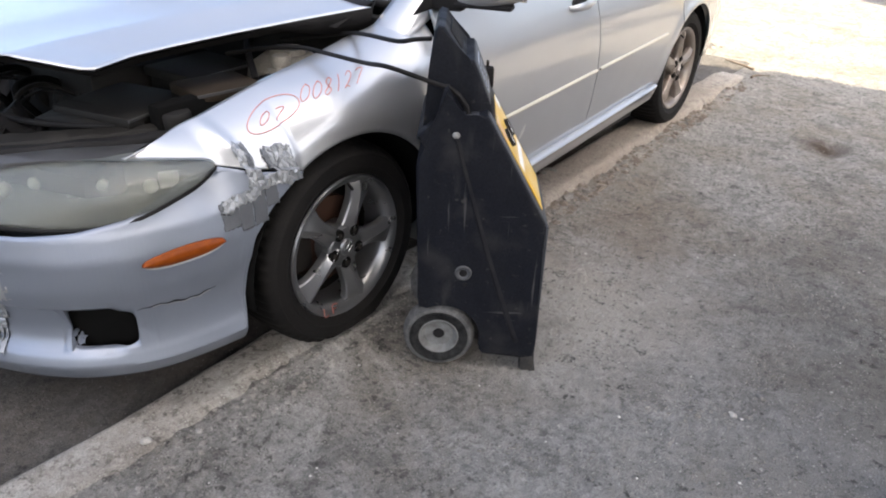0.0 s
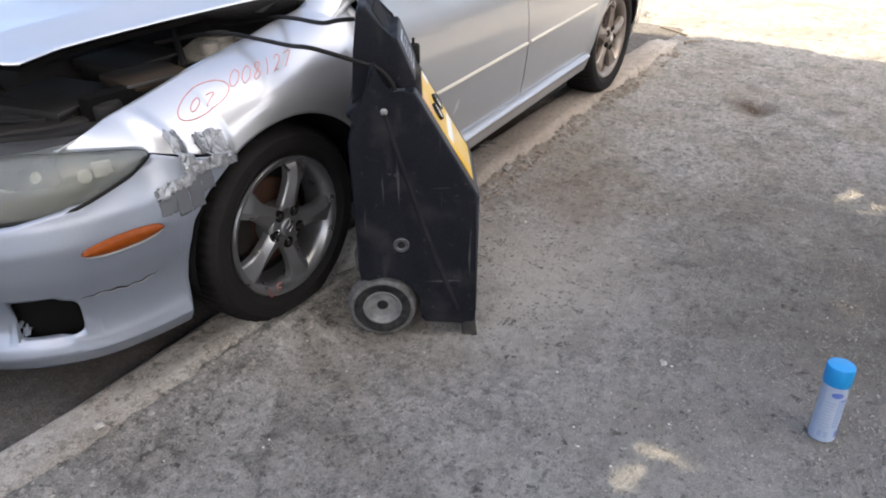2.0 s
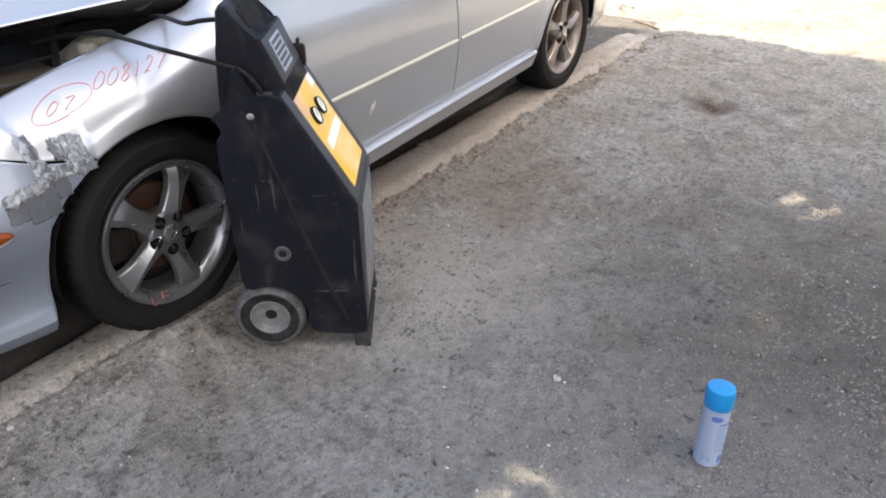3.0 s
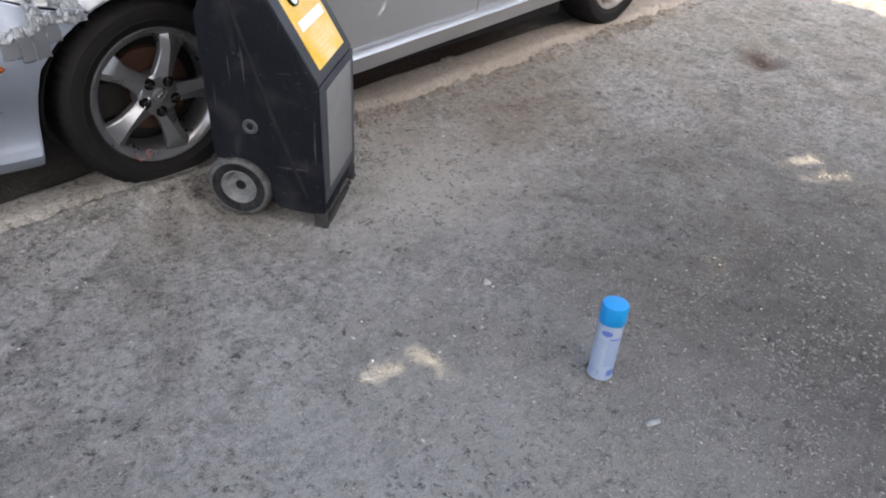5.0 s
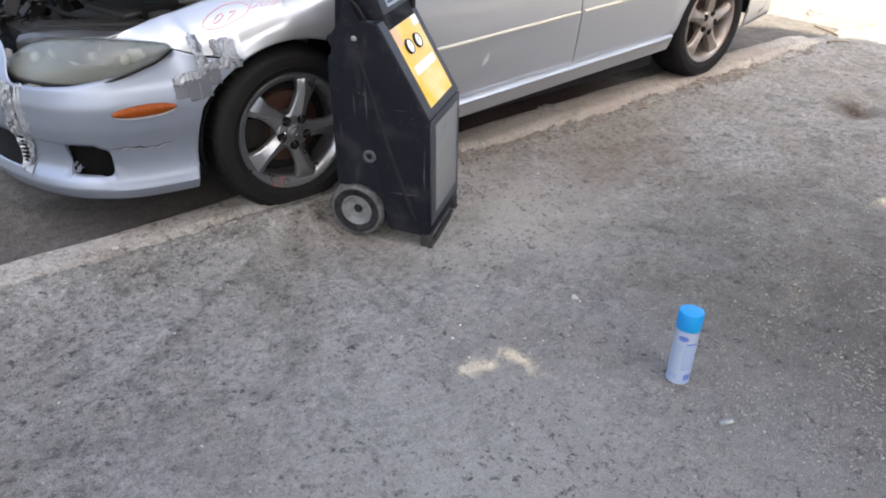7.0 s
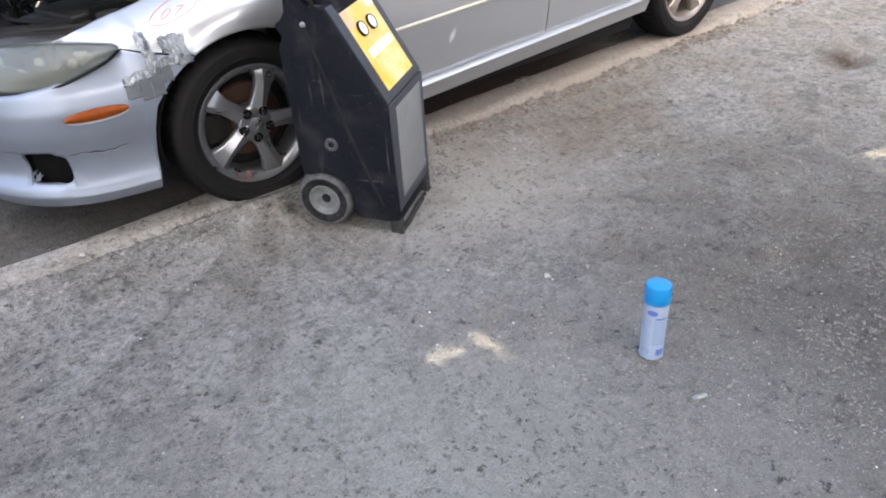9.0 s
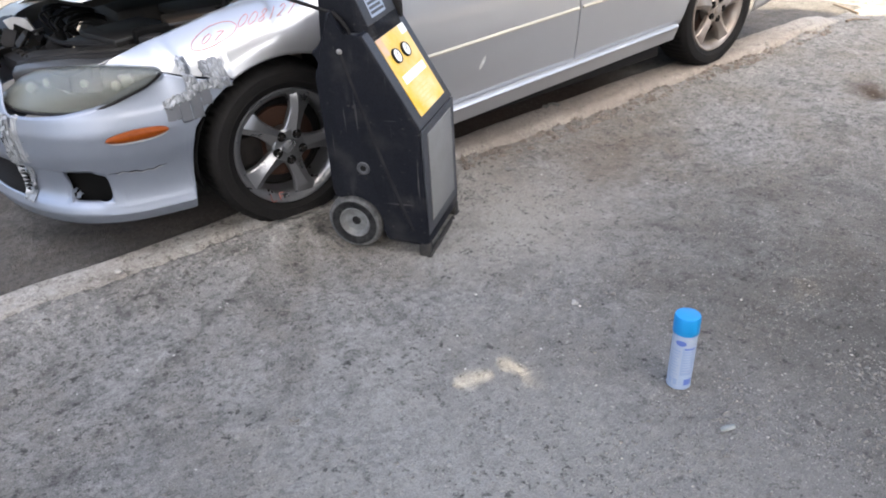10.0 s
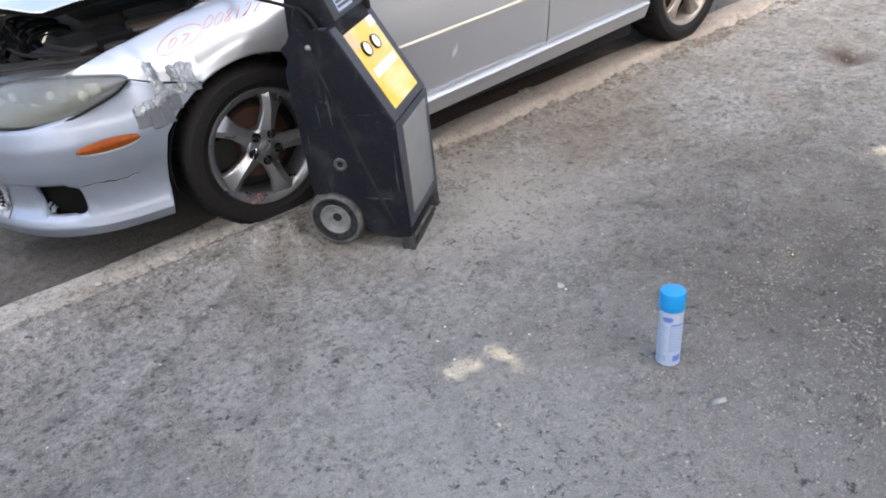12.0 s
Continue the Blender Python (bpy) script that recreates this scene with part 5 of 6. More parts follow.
def glasshouse(x0, x1, s0, s1):
    bm = bmesh.new()
    rows = []
    for k in range(10):
        t = k / 9
        rows.append([(x0 + (x1 - x0) * t + (s0 * (1 - t) + s1 * t) * v, 0.055 + 0.235 * v ** 1.1, belt_z(x0 + (x1 - x0) * t) + (0.385 - 0.02 * abs(t - 0.5)) * v) for v in np.linspace(0, 1, 8)])
    sheet(bm, rows)
    return bm


for x0, x1, s0, s1 in ((0.62, 1.49, 0.62, 0.02), (1.56, 2.42, 0.0, -0.22)):
    for flip in (False, True):
        bm = glasshouse(x0, x1, s0, s1)
        part("side_window", mirrored(bm) if flip else bm, GLASS, car, "dark side window glass", solid=0.004)
for flip in (False, True):
    bm = bmesh.new()
    sheet(bm, [[(1.49 + 0.02 * v, 0.052 + 0.235 * v ** 1.1, belt_z(1.5) + 0.385 * v), (1.56, 0.052 + 0.235 * v ** 1.1, belt_z(1.56) + 0.385 * v)] for v in np.linspace(0, 1, 8)])
    part("door_pillar", mirrored(bm) if flip else bm, BLACK, car, solid=0.006)
    bm = bmesh.new()
    sheet(bm, [[(2.42 - 0.22 * v, 0.052 + 0.235 * v ** 1.1, belt_z(2.42) + 0.385 * v), (2.95 - 0.45 * v, 0.075 + 0.24 * v ** 1.1, belt_z(2.9) + 0.385 * v)] for v in np.linspace(0, 1, 8)])
    part("rear_pillar", mirrored(bm) if flip else bm, PAINT, car, solid=0.006)
    bm = bmesh.new()
    sheet(bm, [[(x, 0.046, belt_z(x) - 0.012), (x, 0.040, belt_z(x) + 0.002), (x, 0.060, belt_z(x) + 0.010)] for x in np.linspace(0.5, 2.5, 12)])
    part("belt_moulding", mirrored(bm) if flip else bm, BLACK, car, solid=0.004)
bm = bmesh.new()
sheet(bm, [[(2.45 + 0.62 * t, YC + s * 0.60, 1.40 - 0.36 * t) for t in np.linspace(0, 1, 8)] for s in np.linspace(-1, 1, 8)])
part("rear_window", bm, GLASS, car, solid=0.005)
bm = bmesh.new()
sheet(bm, [[(3.05 + 0.46 * t, YC + s * 0.72, 1.045 - 0.03 * t * t) for t in np.linspace(0, 1, 8)] for s in np.linspace(-1, 1, 12)])
part("boot_lid", bm, PAINT, car, solid=0.006)
bm = bmesh.new()
rows = []
for k in range(31):
    a = -math.pi / 2 + math.pi * k / 30
    y = YC + 0.79 * math.copysign(abs(math.sin(a)) ** 0.6, math.sin(a))
    x = 3.20 + 0.42 * abs(math.cos(a)) ** 0.6
    rows.append([(x - 0.06, y, 0.30), (x, y, 0.35), (x + 0.02, y, 0.50), (x, y, 0.66), (x - 0.05, YC + (y - YC) * 0.95, 0.85), (x - 0.10, YC + (y - YC) * 0.9, 1.01)])
sheet(bm, rows)
part("rear_bumper", bm, PAINT, car, solid=0.006)
for flip in (False, True):
    bm = bmesh.new()
    sheet(bm, [[(3.50 + 0.03 * t, 0.17 + 0.30 * s, 0.72 + 0.20 * t) for t in (0, 0.5, 1)] for s in (0, 0.5, 1)])
    part("tail_lamp", mirrored(bm) if flip else bm, PINK, car, "red tail lamp", solid=0.03)


# door mirror
def mirror_shell():
    bm = bmesh.new()
    rows = []
    for k in range(21):
        a = math.pi * k / 20
        r = max(0.02, math.sin(a)) ** 0.5
        ring = []
        for j in range(28):
            b = 2 * math.pi * j / 28
            ca, sa = math.copysign(abs(math.cos(b)) ** 0.7, math.cos(b)), math.copysign(abs(math.sin(b)) ** 0.7, math.sin(b))
            ring.append(Vector((0.050 * ca * r * (1 if ca < 0 else 0.6), -math.cos(a) * 0.118, 0.072 * sa * r * (0.92 - 0.12 * math.cos(a)) + 0.010 * math.cos(a))))
        rows.append(ring)
    vs = sheet(bm, rows, close_v=True)
    cap(bm, vs[0])
    cap(bm, vs[-1])
    return bm


for flip in (False, True):
    mm = pose(0.515, -0.125, 1.052, 0, 0, 20)
    bm = mirror_shell()
    bm.transform(mm)
    mirror_ob = part("door_mirror", mirrored(bm) if flip else bm, PAINT, car, "silver door mirror housing")
    bm = box((-0.036, -0.070, -0.070), (0.014, 0.11, -0.052), 0.008, m=mm)
    part("mirror_base", mirrored(bm) if flip else bm, BLACK, mirror_ob, "black lower cover")
    bm = box((-0.03, 0.08, -0.085), (0.03, 0.19, -0.02), 0.015, m=mm)
    part("mirror_arm", mirrored(bm) if flip else bm, BLACK, mirror_ob, "black mounting arm")
    bm = box((0.030, -0.10, -0.05), (0.034, 0.09, 0.05), 0.001, m=mm)
    part("mirror_glass", mirrored(bm) if flip else bm, CHROME, mirror_ob, "mirror glass")
    bm = bmesh.new()
    vs = [bm.verts.new(p) for p in ((0.335, 0.030, 0.965), (0.66, 0.045, 0.985), (0.72, 0.085, 1.12), (0.60, 0.080, 1.10))]
    bm.faces.new(vs)
    part("mirror_sail", mirrored(bm) if flip else bm, BLACK, car, "black triangular mirror panel", solid=0.01)


# wheels
def car_wheel(x, z, floor, spin, flip=False, rusty=False, alloy=None):
    """Five broad spokes, tyre, brake and nuts; the axle along y, the outer face towards -y."""
    R = pose(x, 0, z, 90, 0, 0)                    # local z of a lathe towards -y
    alloy = alloy or ALLOY

    def put(bm):
        bm.transform(R)
        return mirrored(bm) if flip else bm
    # spokes dished towards the hub
    bm = lathe([(0.184, -0.105), (0.187, -0.062), (0.190, -0.035), (0.202, -0.012), (0.214, -0.002), (0.223, 0.000), (0.227, -0.006), (0.223, -0.014)], 72, ends=False)
    # deep part of the rim, split off to carry the painted shade
    barrel = lathe([(0.219, -0.195), (0.225, -0.19), (0.212, -0.175), (0.196, -0.15), (0.184, -0.1052)], 72, ends=False)
    arms = []
    for k in range(5):
        a = radians(spin + 72 * k)
        rows = []
        for i in range(15):
            t = i / 14
            r = 0.030 + 0.176 * t
            w = 0.037 - 0.007 * math.sin(math.pi * t) + 0.012 * smooth(0.60, 1.0, t) + 0.008 * smooth(0.25, 0.0, t)
            lift = -0.008 + 0.004 * smooth(0.1, 0.8, t) - 0.006 * smooth(0.85, 1.0, t)
            ridge = w * (-0.45 + 0.95 * t)             # a crisp ridge sweeps across the spoke
            sec = [(-w, lift - 0.036), (-w * 0.97, lift - 0.014), (-w * 0.86, lift - 0.0095), (ridge, lift + 0.003), (w * 0.86, lift - 0.0095), (w * 0.97, lift - 0.014), (w, lift - 0.036)]
            rows.append([(r * math.cos(a) - s * math.sin(a), r * math.sin(a) + s * math.cos(a), h) for s, h in sec])
        arm = bmesh.new()
        vs = sheet(arm, rows, close_v=True)
        cap(arm, vs[0])
        cap(arm, vs[-1])
        arms.append(arm)
    lathe([(0.0, -0.008), (0.03, -0.008), (0.062, -0.011), (0.070, -0.020), (0.070, -0.075)], 40, bm=bm)
    wh = part("wheel", put(bm), alloy, car, "grey five-spoke alloy wheel, dusty and scuffed", sharp=0.7)
    part("barrel", put(barrel), BARREL, wh, "inner barrel coloured shade-dark")
    for arm in arms:
        part("spoke", put(arm), alloy, wh, sharp=0.33)
    bm = lathe([(0.0, 0.002), (0.018, 0.002), (0.026, -0.001), (0.029, -0.008)], 32)
    part("centre_cap", put(bm), alloy, wh)
    bm = bmesh.new()
    for s in (-1, 1):
        b2 = box((-0.012, 0.003 * s - 0.002 + 0.005 * s, 0.0015), (0.012, 0.003 * s + 0.002 + 0.005 * s, 0.0035), 0.001)
        me = bpy.data.meshes.new("tmp")
        b2.transform(pose(0, 0, 0, 0, 0, 35))
        b2.to_mesh(me)
        bm.from_mesh(me)
        b2.free()
        bpy.data.meshes.remove(me)
    part("emblem", put(bm), CHROME, wh, "plain chrome emblem")
    for k in range(5):
        a = radians(spin + 56 + 72 * k)
        bm = lathe([(0.0, -0.016), (0.0125, -0.016), (0.016, -0.0145), (0.0185, -0.017), (0.019, -0.026), (0.019, -0.05)], 20, m=pose(0.054 * math.cos(a), 0.054 * math.sin(a), 0.010))
        part("lug_recess", put(bm), PITCH, wh, "lug hole coloured shade-dark")
        bm = lathe([(0.0, 0.0), (0.007, 0.0), (0.0095, -0.004), (0.0095, -0.03)], 6, m=pose(0.054 * math.cos(a), 0.054 * math.sin(a), 0.0020))
        part("lug_nut", put(bm), BARREL, wh)
    bm = lathe([(0.06, -0.085), (0.138, -0.085), (0.140, -0.088), (0.140, -0.108), (0.06, -0.11)], 48)
    part("brake_disc", put(bm), RUST, wh, "rusty brake disc")
    bm = box((-0.185, -0.055, -0.135), (-0.085, 0.065, -0.062), 0.016)
    part("brake_caliper", put(bm), BARREL, wh, "grimy brake caliper")
    bm = lathe([(0.06, -0.13), (0.185, -0.13), (0.186, -0.135), (0.06, -0.14)], 40)
    part("dust_shield", put(bm), BLACK if not rusty else RUST, wh)
    # tyre, flattened where it stands
    prof = [(0.222, -0.012), (0.232, -0.002), (0.250, 0.0065), (0.2515, 0.0085), (0.254, 0.0085), (0.2555, 0.0075), (0.275, 0.010), (0.288, 0.0072), (0.2895, 0.0088), (0.292, 0.0080), (0.296, 0.004), (0.308, -0.006), (0.316, -0.020), (0.320, -0.045), (0.322, -0.10), (0.320, -0.155), (0.316, -0.18), (0.300, -0.205), (0.27, -0.212), (0.235, -0.20), (0.222, -0.188)]
    n = 180
    bm = bmesh.new()
    rows = []
    for r, h in prof:
        ring = []
        for k in range(n):
            a = 2 * math.pi * k / n
            rr = r
            if r > 0.306 and k % 3 == 0:
                rr -= 0.007 if h < -0.03 else 0.004
            px, py = rr * math.cos(a), rr * math.sin(a)
            low = floor - z
            hh = h
            if py < low + 0.03 and r > 0.24:
                q = smooth(low + 0.03, low - 0.02, py)
                hh += 0.010 * q if h > -0.1 else -0.010 * q
                py = max(py, low + 0.002)
            ring.append((px, py, hh))
        rows.append(ring)
    sheet(bm, rows, close_v=True)
    part("tyre", put(bm), RUBBER, wh, "worn black tyre")
    bm = tube([(0.205 * math.cos(radians(spin + 20)), 0.205 * math.sin(radians(spin + 20)), -0.012), (0.188 * math.cos(radians(spin + 20)), 0.188 * math.sin(radians(spin + 20)), 0.012)], 0.004, 8)
    part("valve", put(bm), BLACK, wh)
    return wh


front_wheel = car_wheel(0.0, HUB_Z, KERB_TOP, 66)
car_wheel(0.0, HUB_Z, 0.02, 20, True)
car_wheel(REAR_X, REAR_Z, KERB_TOP, 86, rusty=True, alloy=REARALLOY)
car_wheel(REAR_X, REAR_Z, 0.02, 50, True)

# crayon marks
GLYPH = {"0": [[(0.5, 1), (0.12, 0.75), (0.08, 0.3), (0.45, 0), (0.88, 0.25), (0.9, 0.75), (0.5, 1)]],
         "8": [[(0.85, 0.85), (0.5, 1), (0.18, 0.8), (0.5, 0.52), (0.85, 0.25), (0.5, 0), (0.15, 0.22), (0.5, 0.52), (0.85, 0.85)]],
         "1": [[(0.45, 1), (0.52, 0.5), (0.5, 0)]],
         "2": [[(0.15, 0.8), (0.45, 1), (0.85, 0.8), (0.7, 0.45), (0.2, 0.05), (0.45, 0.12), (0.9, 0.0)]],
         "7": [[(0.1, 0.92), (0.5, 1.0), (0.9, 0.92), (0.75, 0.5), (0.6, 0.0)]],
         "L": [[(0.1, 1), (0.15, 0.02), (0.8, 0.1)]],
         "F": [[(0.9, 1), (0.2, 0.95), (0.25, 0.0)], [(0.22, 0.52), (0.75, 0.55)]]}


def marks(text, place, width, height, r, gap=0.25):
    """Hand-drawn strokes; place(u, v) gives a point on the surface."""
    bm = bmesh.new()
    for i, ch in enumerate(text):
        for stroke in GLYPH[ch]:
            pts = spline([Vector((i * width * (1 + gap) + u * width, v * height, 0)) for u, v in stroke], 5)
            tube([place(p.x, p.y) for p in pts], r, 5, bm=bm)
    return bm


def on_wing(x0, z0, slope):
    def place(u, v):
        x, z = x0 + u, z0 + v + slope * u
        t = min(np.linspace(0.02, 0.98, 60), key=lambda q: abs(fender_point(x, q).z - z))
        lo, hi = max(0, t - 0.02), min(1, t + 0.02)
        for _ in range(14):
            mid = (lo + hi) / 2
            lo, hi = (mid, hi) if fender_point(x, mid).z < z else (lo, mid)
        return fender_point(x, (lo + hi) / 2) + Vector((0, -0.0022, 0.0012))
    return place


def wing_text(x0, z0):
    flat = on_wing(0.0, 0.0, 0.0)
    return lambda u, v: flat(x0 + u + 1.25 * v, z0 + 0.85 * v + 0.11 * u)


part("crayon_number", marks("008127", wing_text(-0.0995, 0.791), 0.0268, 0.036, 0.0015, 0.28), CHALK, wing, "red handwritten number 008127")
part("crayon_number", marks("07", wing_text(-0.234, 0.757), 0.026, 0.028, 0.0015, 0.5), CHALK, wing, "red handwritten 07")
pl = on_wing(-0.178, 0.776, 0.0)
part("crayon_circle", tube([pl(0.071 * math.cos(a) + 0.048 * math.sin(a), 0.008 * math.cos(a) + 0.031 * math.sin(a)) for a in np.linspace(0.9, 7.3, 60)], 0.0015, 5), CHALK, wing, "red circle round the 07")
part("crayon_letters", marks("LF", lambda u, v: Vector((-0.118 + u - 0.1 * v, -0.0035, 0.140 + v - 0.10 * u)), 0.026, 0.033, 0.0021), ORANGECHALK, front_wheel, "orange letters LF")


# duct tape patches
def facets(x, z, seed):
    """Height of crumpled foil: flat facets between sharp folds, 0 to about 1."""
    near, _ = noise.voronoi((x * 62 + seed * 3.1, z * 34 + seed * 1.7 + 8 * x, seed * 0.9))
    near2, _ = noise.voronoi((x * 150 + seed, z * 95, seed * 2.3))
    return 0.8 * (near[1] - near[0]) + 0.3 * (near2[1] - near2[0])


def patch(x0, x1, z0, z1, mat, label, lumps, seed, surf, lift=0.004, ragged=0.008, lean=0.0):
    """A strip of tape; lean tilts its lower and upper edges."""
    bm = bmesh.new()
    rows = []
    nu, nv = (46, 34) if lumps > 0.01 else (24, 24)
    for i in range(nu):
        line = []
        for j in range(nv):
            u, v = i / (nu - 1), j / (nv - 1)
            eu = ragged * (n3(seed, v * 3.5, 1.0, seed) + 0.6 * n3(seed, v * 17, 1.0, seed)) * (1 if i in (0, nu - 1) else 0)
            ev = ragged * (n3(u * 3.5, seed, 1.0, seed) + 0.8 * n3(u * 15, seed, 1.0, seed)) * (1 if j in (0, nv - 1) else 0)
            x = x0 + (x1 - x0) * u + eu
            z = z0 + (z1 - z0) * v + ev + lean * (u - 0.5)
            p = surf(x, z)
            k = lumps * facets(x, z, seed) if lumps > 0.005 else lumps * 0.5 * n3(x * 30, z * 9, 1.0, seed)
            line.append(p + Vector((-0.25 * k, -lift - k, 0.35 * k)))
        rows.append(line)
    sheet(bm, rows)
    return part("duct_tape", bm, mat, car, label, solid=0.0012, sharp=0.35 if lumps > 0.005 else 1.0)


def wing_surf(x, z):
    if z < fender_bottom(x) + 0.004:
        i = step_at(x)
        return bumper_point(i, z)
    best = min(np.linspace(0, 1, 50), key=lambda q: abs(fender_point(x, q).z - z))
    return fender_point(x, best)


patch(-0.336, -0.300, 0.652, 0.738, TAPE, "crumpled silver duct tape", 0.013, 4, wing_surf)
patch(-0.318, -0.306, 0.690, 0.734, TAPEDARK, "dull grey duct tape scrap", 0.010, 6, wing_surf, 0.012)
patch(-0.256, -0.192, 0.644, 0.716, TAPE, "crumpled silver duct tape", 0.019, 9, wing_surf)
patch(-0.268, -0.238, 0.672, 0.716, TAPEDARK, "dull grey duct tape scrap", 0.006, 11, wing_surf, 0.006)
patch(-0.335, -0.190, 0.632, 0.664, TAPE, "torn crumpled silver duct tape edge", 0.021, 14, wing_surf, 0.004, 0.014)
patch(-0.412, -0.310, 0.606, 0.632, TAPE, "torn pale tape edge", 0.013, 17, wing_surf, 0.005, 0.016, 0.026)
for x0, x1, z0, z1, sd, tilt in ((-0.418, -0.372, 0.548, 0.614, 21, 0.004), (-0.3705, -0.336, 0.536, 0.630, 24, 0.004), (-0.3345, -0.298, 0.540, 0.642, 28, 0.003), (-0.2965, -0.262, 0.582, 0.648, 31, 0.003)):
    patch(x0, x1, z0, z1, TAPEDARK, "flat dull grey duct tape strip", 0.0012, sd, wing_surf, 0.003, 0.004, tilt)


def nose_surf(y, z):
    i = min(idx, key=lambda q: abs(idx[q].y - y))
    return bumper_point(i, z)


for y0, y1, z0, z1, lump, sd in ((0.345, 0.405, 0.36, 0.60, 0.020, 33), (0.30, 0.35, 0.43, 0.60, 0.002, 36), (0.36, 0.415, 0.27, 0.45, 0.024, 39)):
    patch(y0, y1, z0, z1, TAPE, "crumpled silver duct tape over the bumper seam", lump, sd, nose_surf, 0.004)

# ---- wheeled battery charger cart ----
CART_M = Matrix(((0.574, 0.819, 0, 0.028), (-0.819, 0.574, 0, -0.240), (0, 0, 1, 0.004), (0, 0, 0, 1)))
WIDTH = 0.36
cart = thing("battery_charger_cart", (0.25, -0.30, 0.0), "dark navy plastic wheeled battery charger cart with yellow gauge panel", "charger")


def cpart(name, bm, mat, parent=None, label="", **kw):
    for q in bm.verts:                       # the upper half is a little lower than its outline
        if q.co.z > 0.5:
            q.co.z = 0.5 + (q.co.z - 0.5) * 0.915
    return part(name, bm, mat, parent or cart, label, m=CART_M, **kw)


# body shell: outline in (depth, height), with the wheel cut-out at the back
well = [(0.082 + 0.121 * math.cos(a), 0.104 + 0.118 * math.sin(a)) for a in np.linspace(radians(-24), radians(128), 14)]
outline = [(0.322, 0.036), (0.205, 0.040)] + well + [(0.004, 0.240), (-0.006, 0.660), (-0.001, 0.688), (0.010, 0.700), (0.026, 0.714), (0.024, 0.730), (-0.006, 0.748), (-0.003, 0.762),
           (0.042, 0.792), (0.050, 0.830), (0.064, 0.894), (0.074, 0.898), (0.116, 0.814), (0.150, 0.818), (0.178, 0.828), (0.356, 0.492), (0.364, 0.10), (0.364, 0.036)]
body = cpart("body", prism(outline, 0.0, WIDTH, 0.010, 3), CART, None, "navy moulded plastic shell, scuffed and dusty")
tower = [(0.016, 0.60), (0.008, 0.76), (0.020, 0.935), (0.032, 1.040), (0.042, 1.056), (0.058, 1.052), (0.116, 0.962), (0.136, 0.966), (0.186, 0.832), (0.205, 0.78), (0.16, 0.60)]
tw = cpart("handle_tower", prism(tower, 0.050, WIDTH - 0.05, 0.010, 3), CART, None, "navy plastic handle tower")
# hand slot at the top
cpart("hand_slot", prism([(0.068, 1.030), (0.074, 1.034), (0.106, 0.984), (0.100, 0.978)], 0.10, WIDTH - 0.10, 0.006), BLACK, tw, "dark hand slot")
# grey worn edge frame round the sloping face
S0, S1 = Vector((0.186, 0.812)), Vector((0.358, 0.488))
sd = (S1 - S0).normalized()
sn = Vector((-sd.y, sd.x))
slope_m = Matrix(((0, sd.x, sn.x, S0.x), (1, 0, 0, 0.0), (0, sd.y, sn.y, S0.y), (0, 0, 0, 1)))      # local x across, y down the slope, z out
L = (S1 - S0).length


def on_slope(lo, hi, bevel=0.0):
    return box(lo, hi, bevel, m=slope_m)


frame_ob = cpart("face_frame", on_slope((0.006, -0.01, -0.01), (WIDTH - 0.006, L + 0.004, 0.003), 0.004), CARTGREY, None, "worn grey sloping face")
up_m = Matrix(((0, 0.35, 0.937, 0.136), (1, 0, 0, 0), (0, -0.937, 0.35, 0.966), (0, 0, 0, 1)))
cpart("tower_face", box((0.056, 0.006, -0.010), (WIDTH - 0.056, 0.136, 0.003), 0.003, m=up_m), CARTGREY, tw, "worn grey tower face")
lab = cpart("instruction_label", box((0.105, 0.022, 0.003), (0.225, 0.118, 0.0045), m=up_m), LIGHTBLUE, tw, "small printed instruction label")
for k in range(5):
    cpart("print_bar", box((0.112, 0.030 + 0.017 * k, 0.0046), (0.218 - 0.012 * (k % 2), 0.040 + 0.017 * k, 0.0052), m=up_m), PLUGGREY, lab, "grey printed line")
panel_ob = cpart("gauge_panel", on_slope((0.055, 0.030, 0.003), (0.305, L - 0.028, 0.0055)), YELLOW, None, "glossy yellow instrument panel")
cpart("panel_corner", on_slope((0.055, 0.030, 0.0056), (0.100, 0.098, 0.0062)), PINK, panel_ob, "pink printed corner")
cpart("panel_corner", on_slope((0.255, 0.030, 0.0056), (0.305, 0.066, 0.0062)), WHITE, panel_ob, "white printed corner")
cpart("panel_stripe", on_slope((0.085, 0.185, 0.0056), (0.285, 0.218, 0.0062)), WHITE, panel_ob, "white printed bar")
for k in range(5):
    cpart("print_bar", on_slope((0.10, 0.245 + 0.016 * k, 0.0056), (0.26 - 0.03 * (k % 3), 0.248 + 0.016 * k, 0.0060)), PALEPRINT, panel_ob, "faint printed line")
for x in (0.128, 0.212):
    m = slope_m @ pose(x, 0.115, 0.0055)
    g = cpart("gauge", lathe([(0.0, 0.006), (0.0235, 0.006), (0.0240, 0.009), (0.0258, 0.010), (0.0280, 0.008), (0.0285, 0.0)], 36, m=m), BLACK, panel_ob, "round black gauge ring")
    cpart("gauge_face", lathe([(0.0, 0.0075), (0.0238, 0.0074)], 36, m=m), WHITE, panel_ob, "white gauge face")
    cpart("needle", box((-0.0012, -0.018, 0.0078), (0.0012, 0.004, 0.0088), m=m @ pose(0, 0, 0, 0, 0, 35)), BLACK, panel_ob, "thin needle")
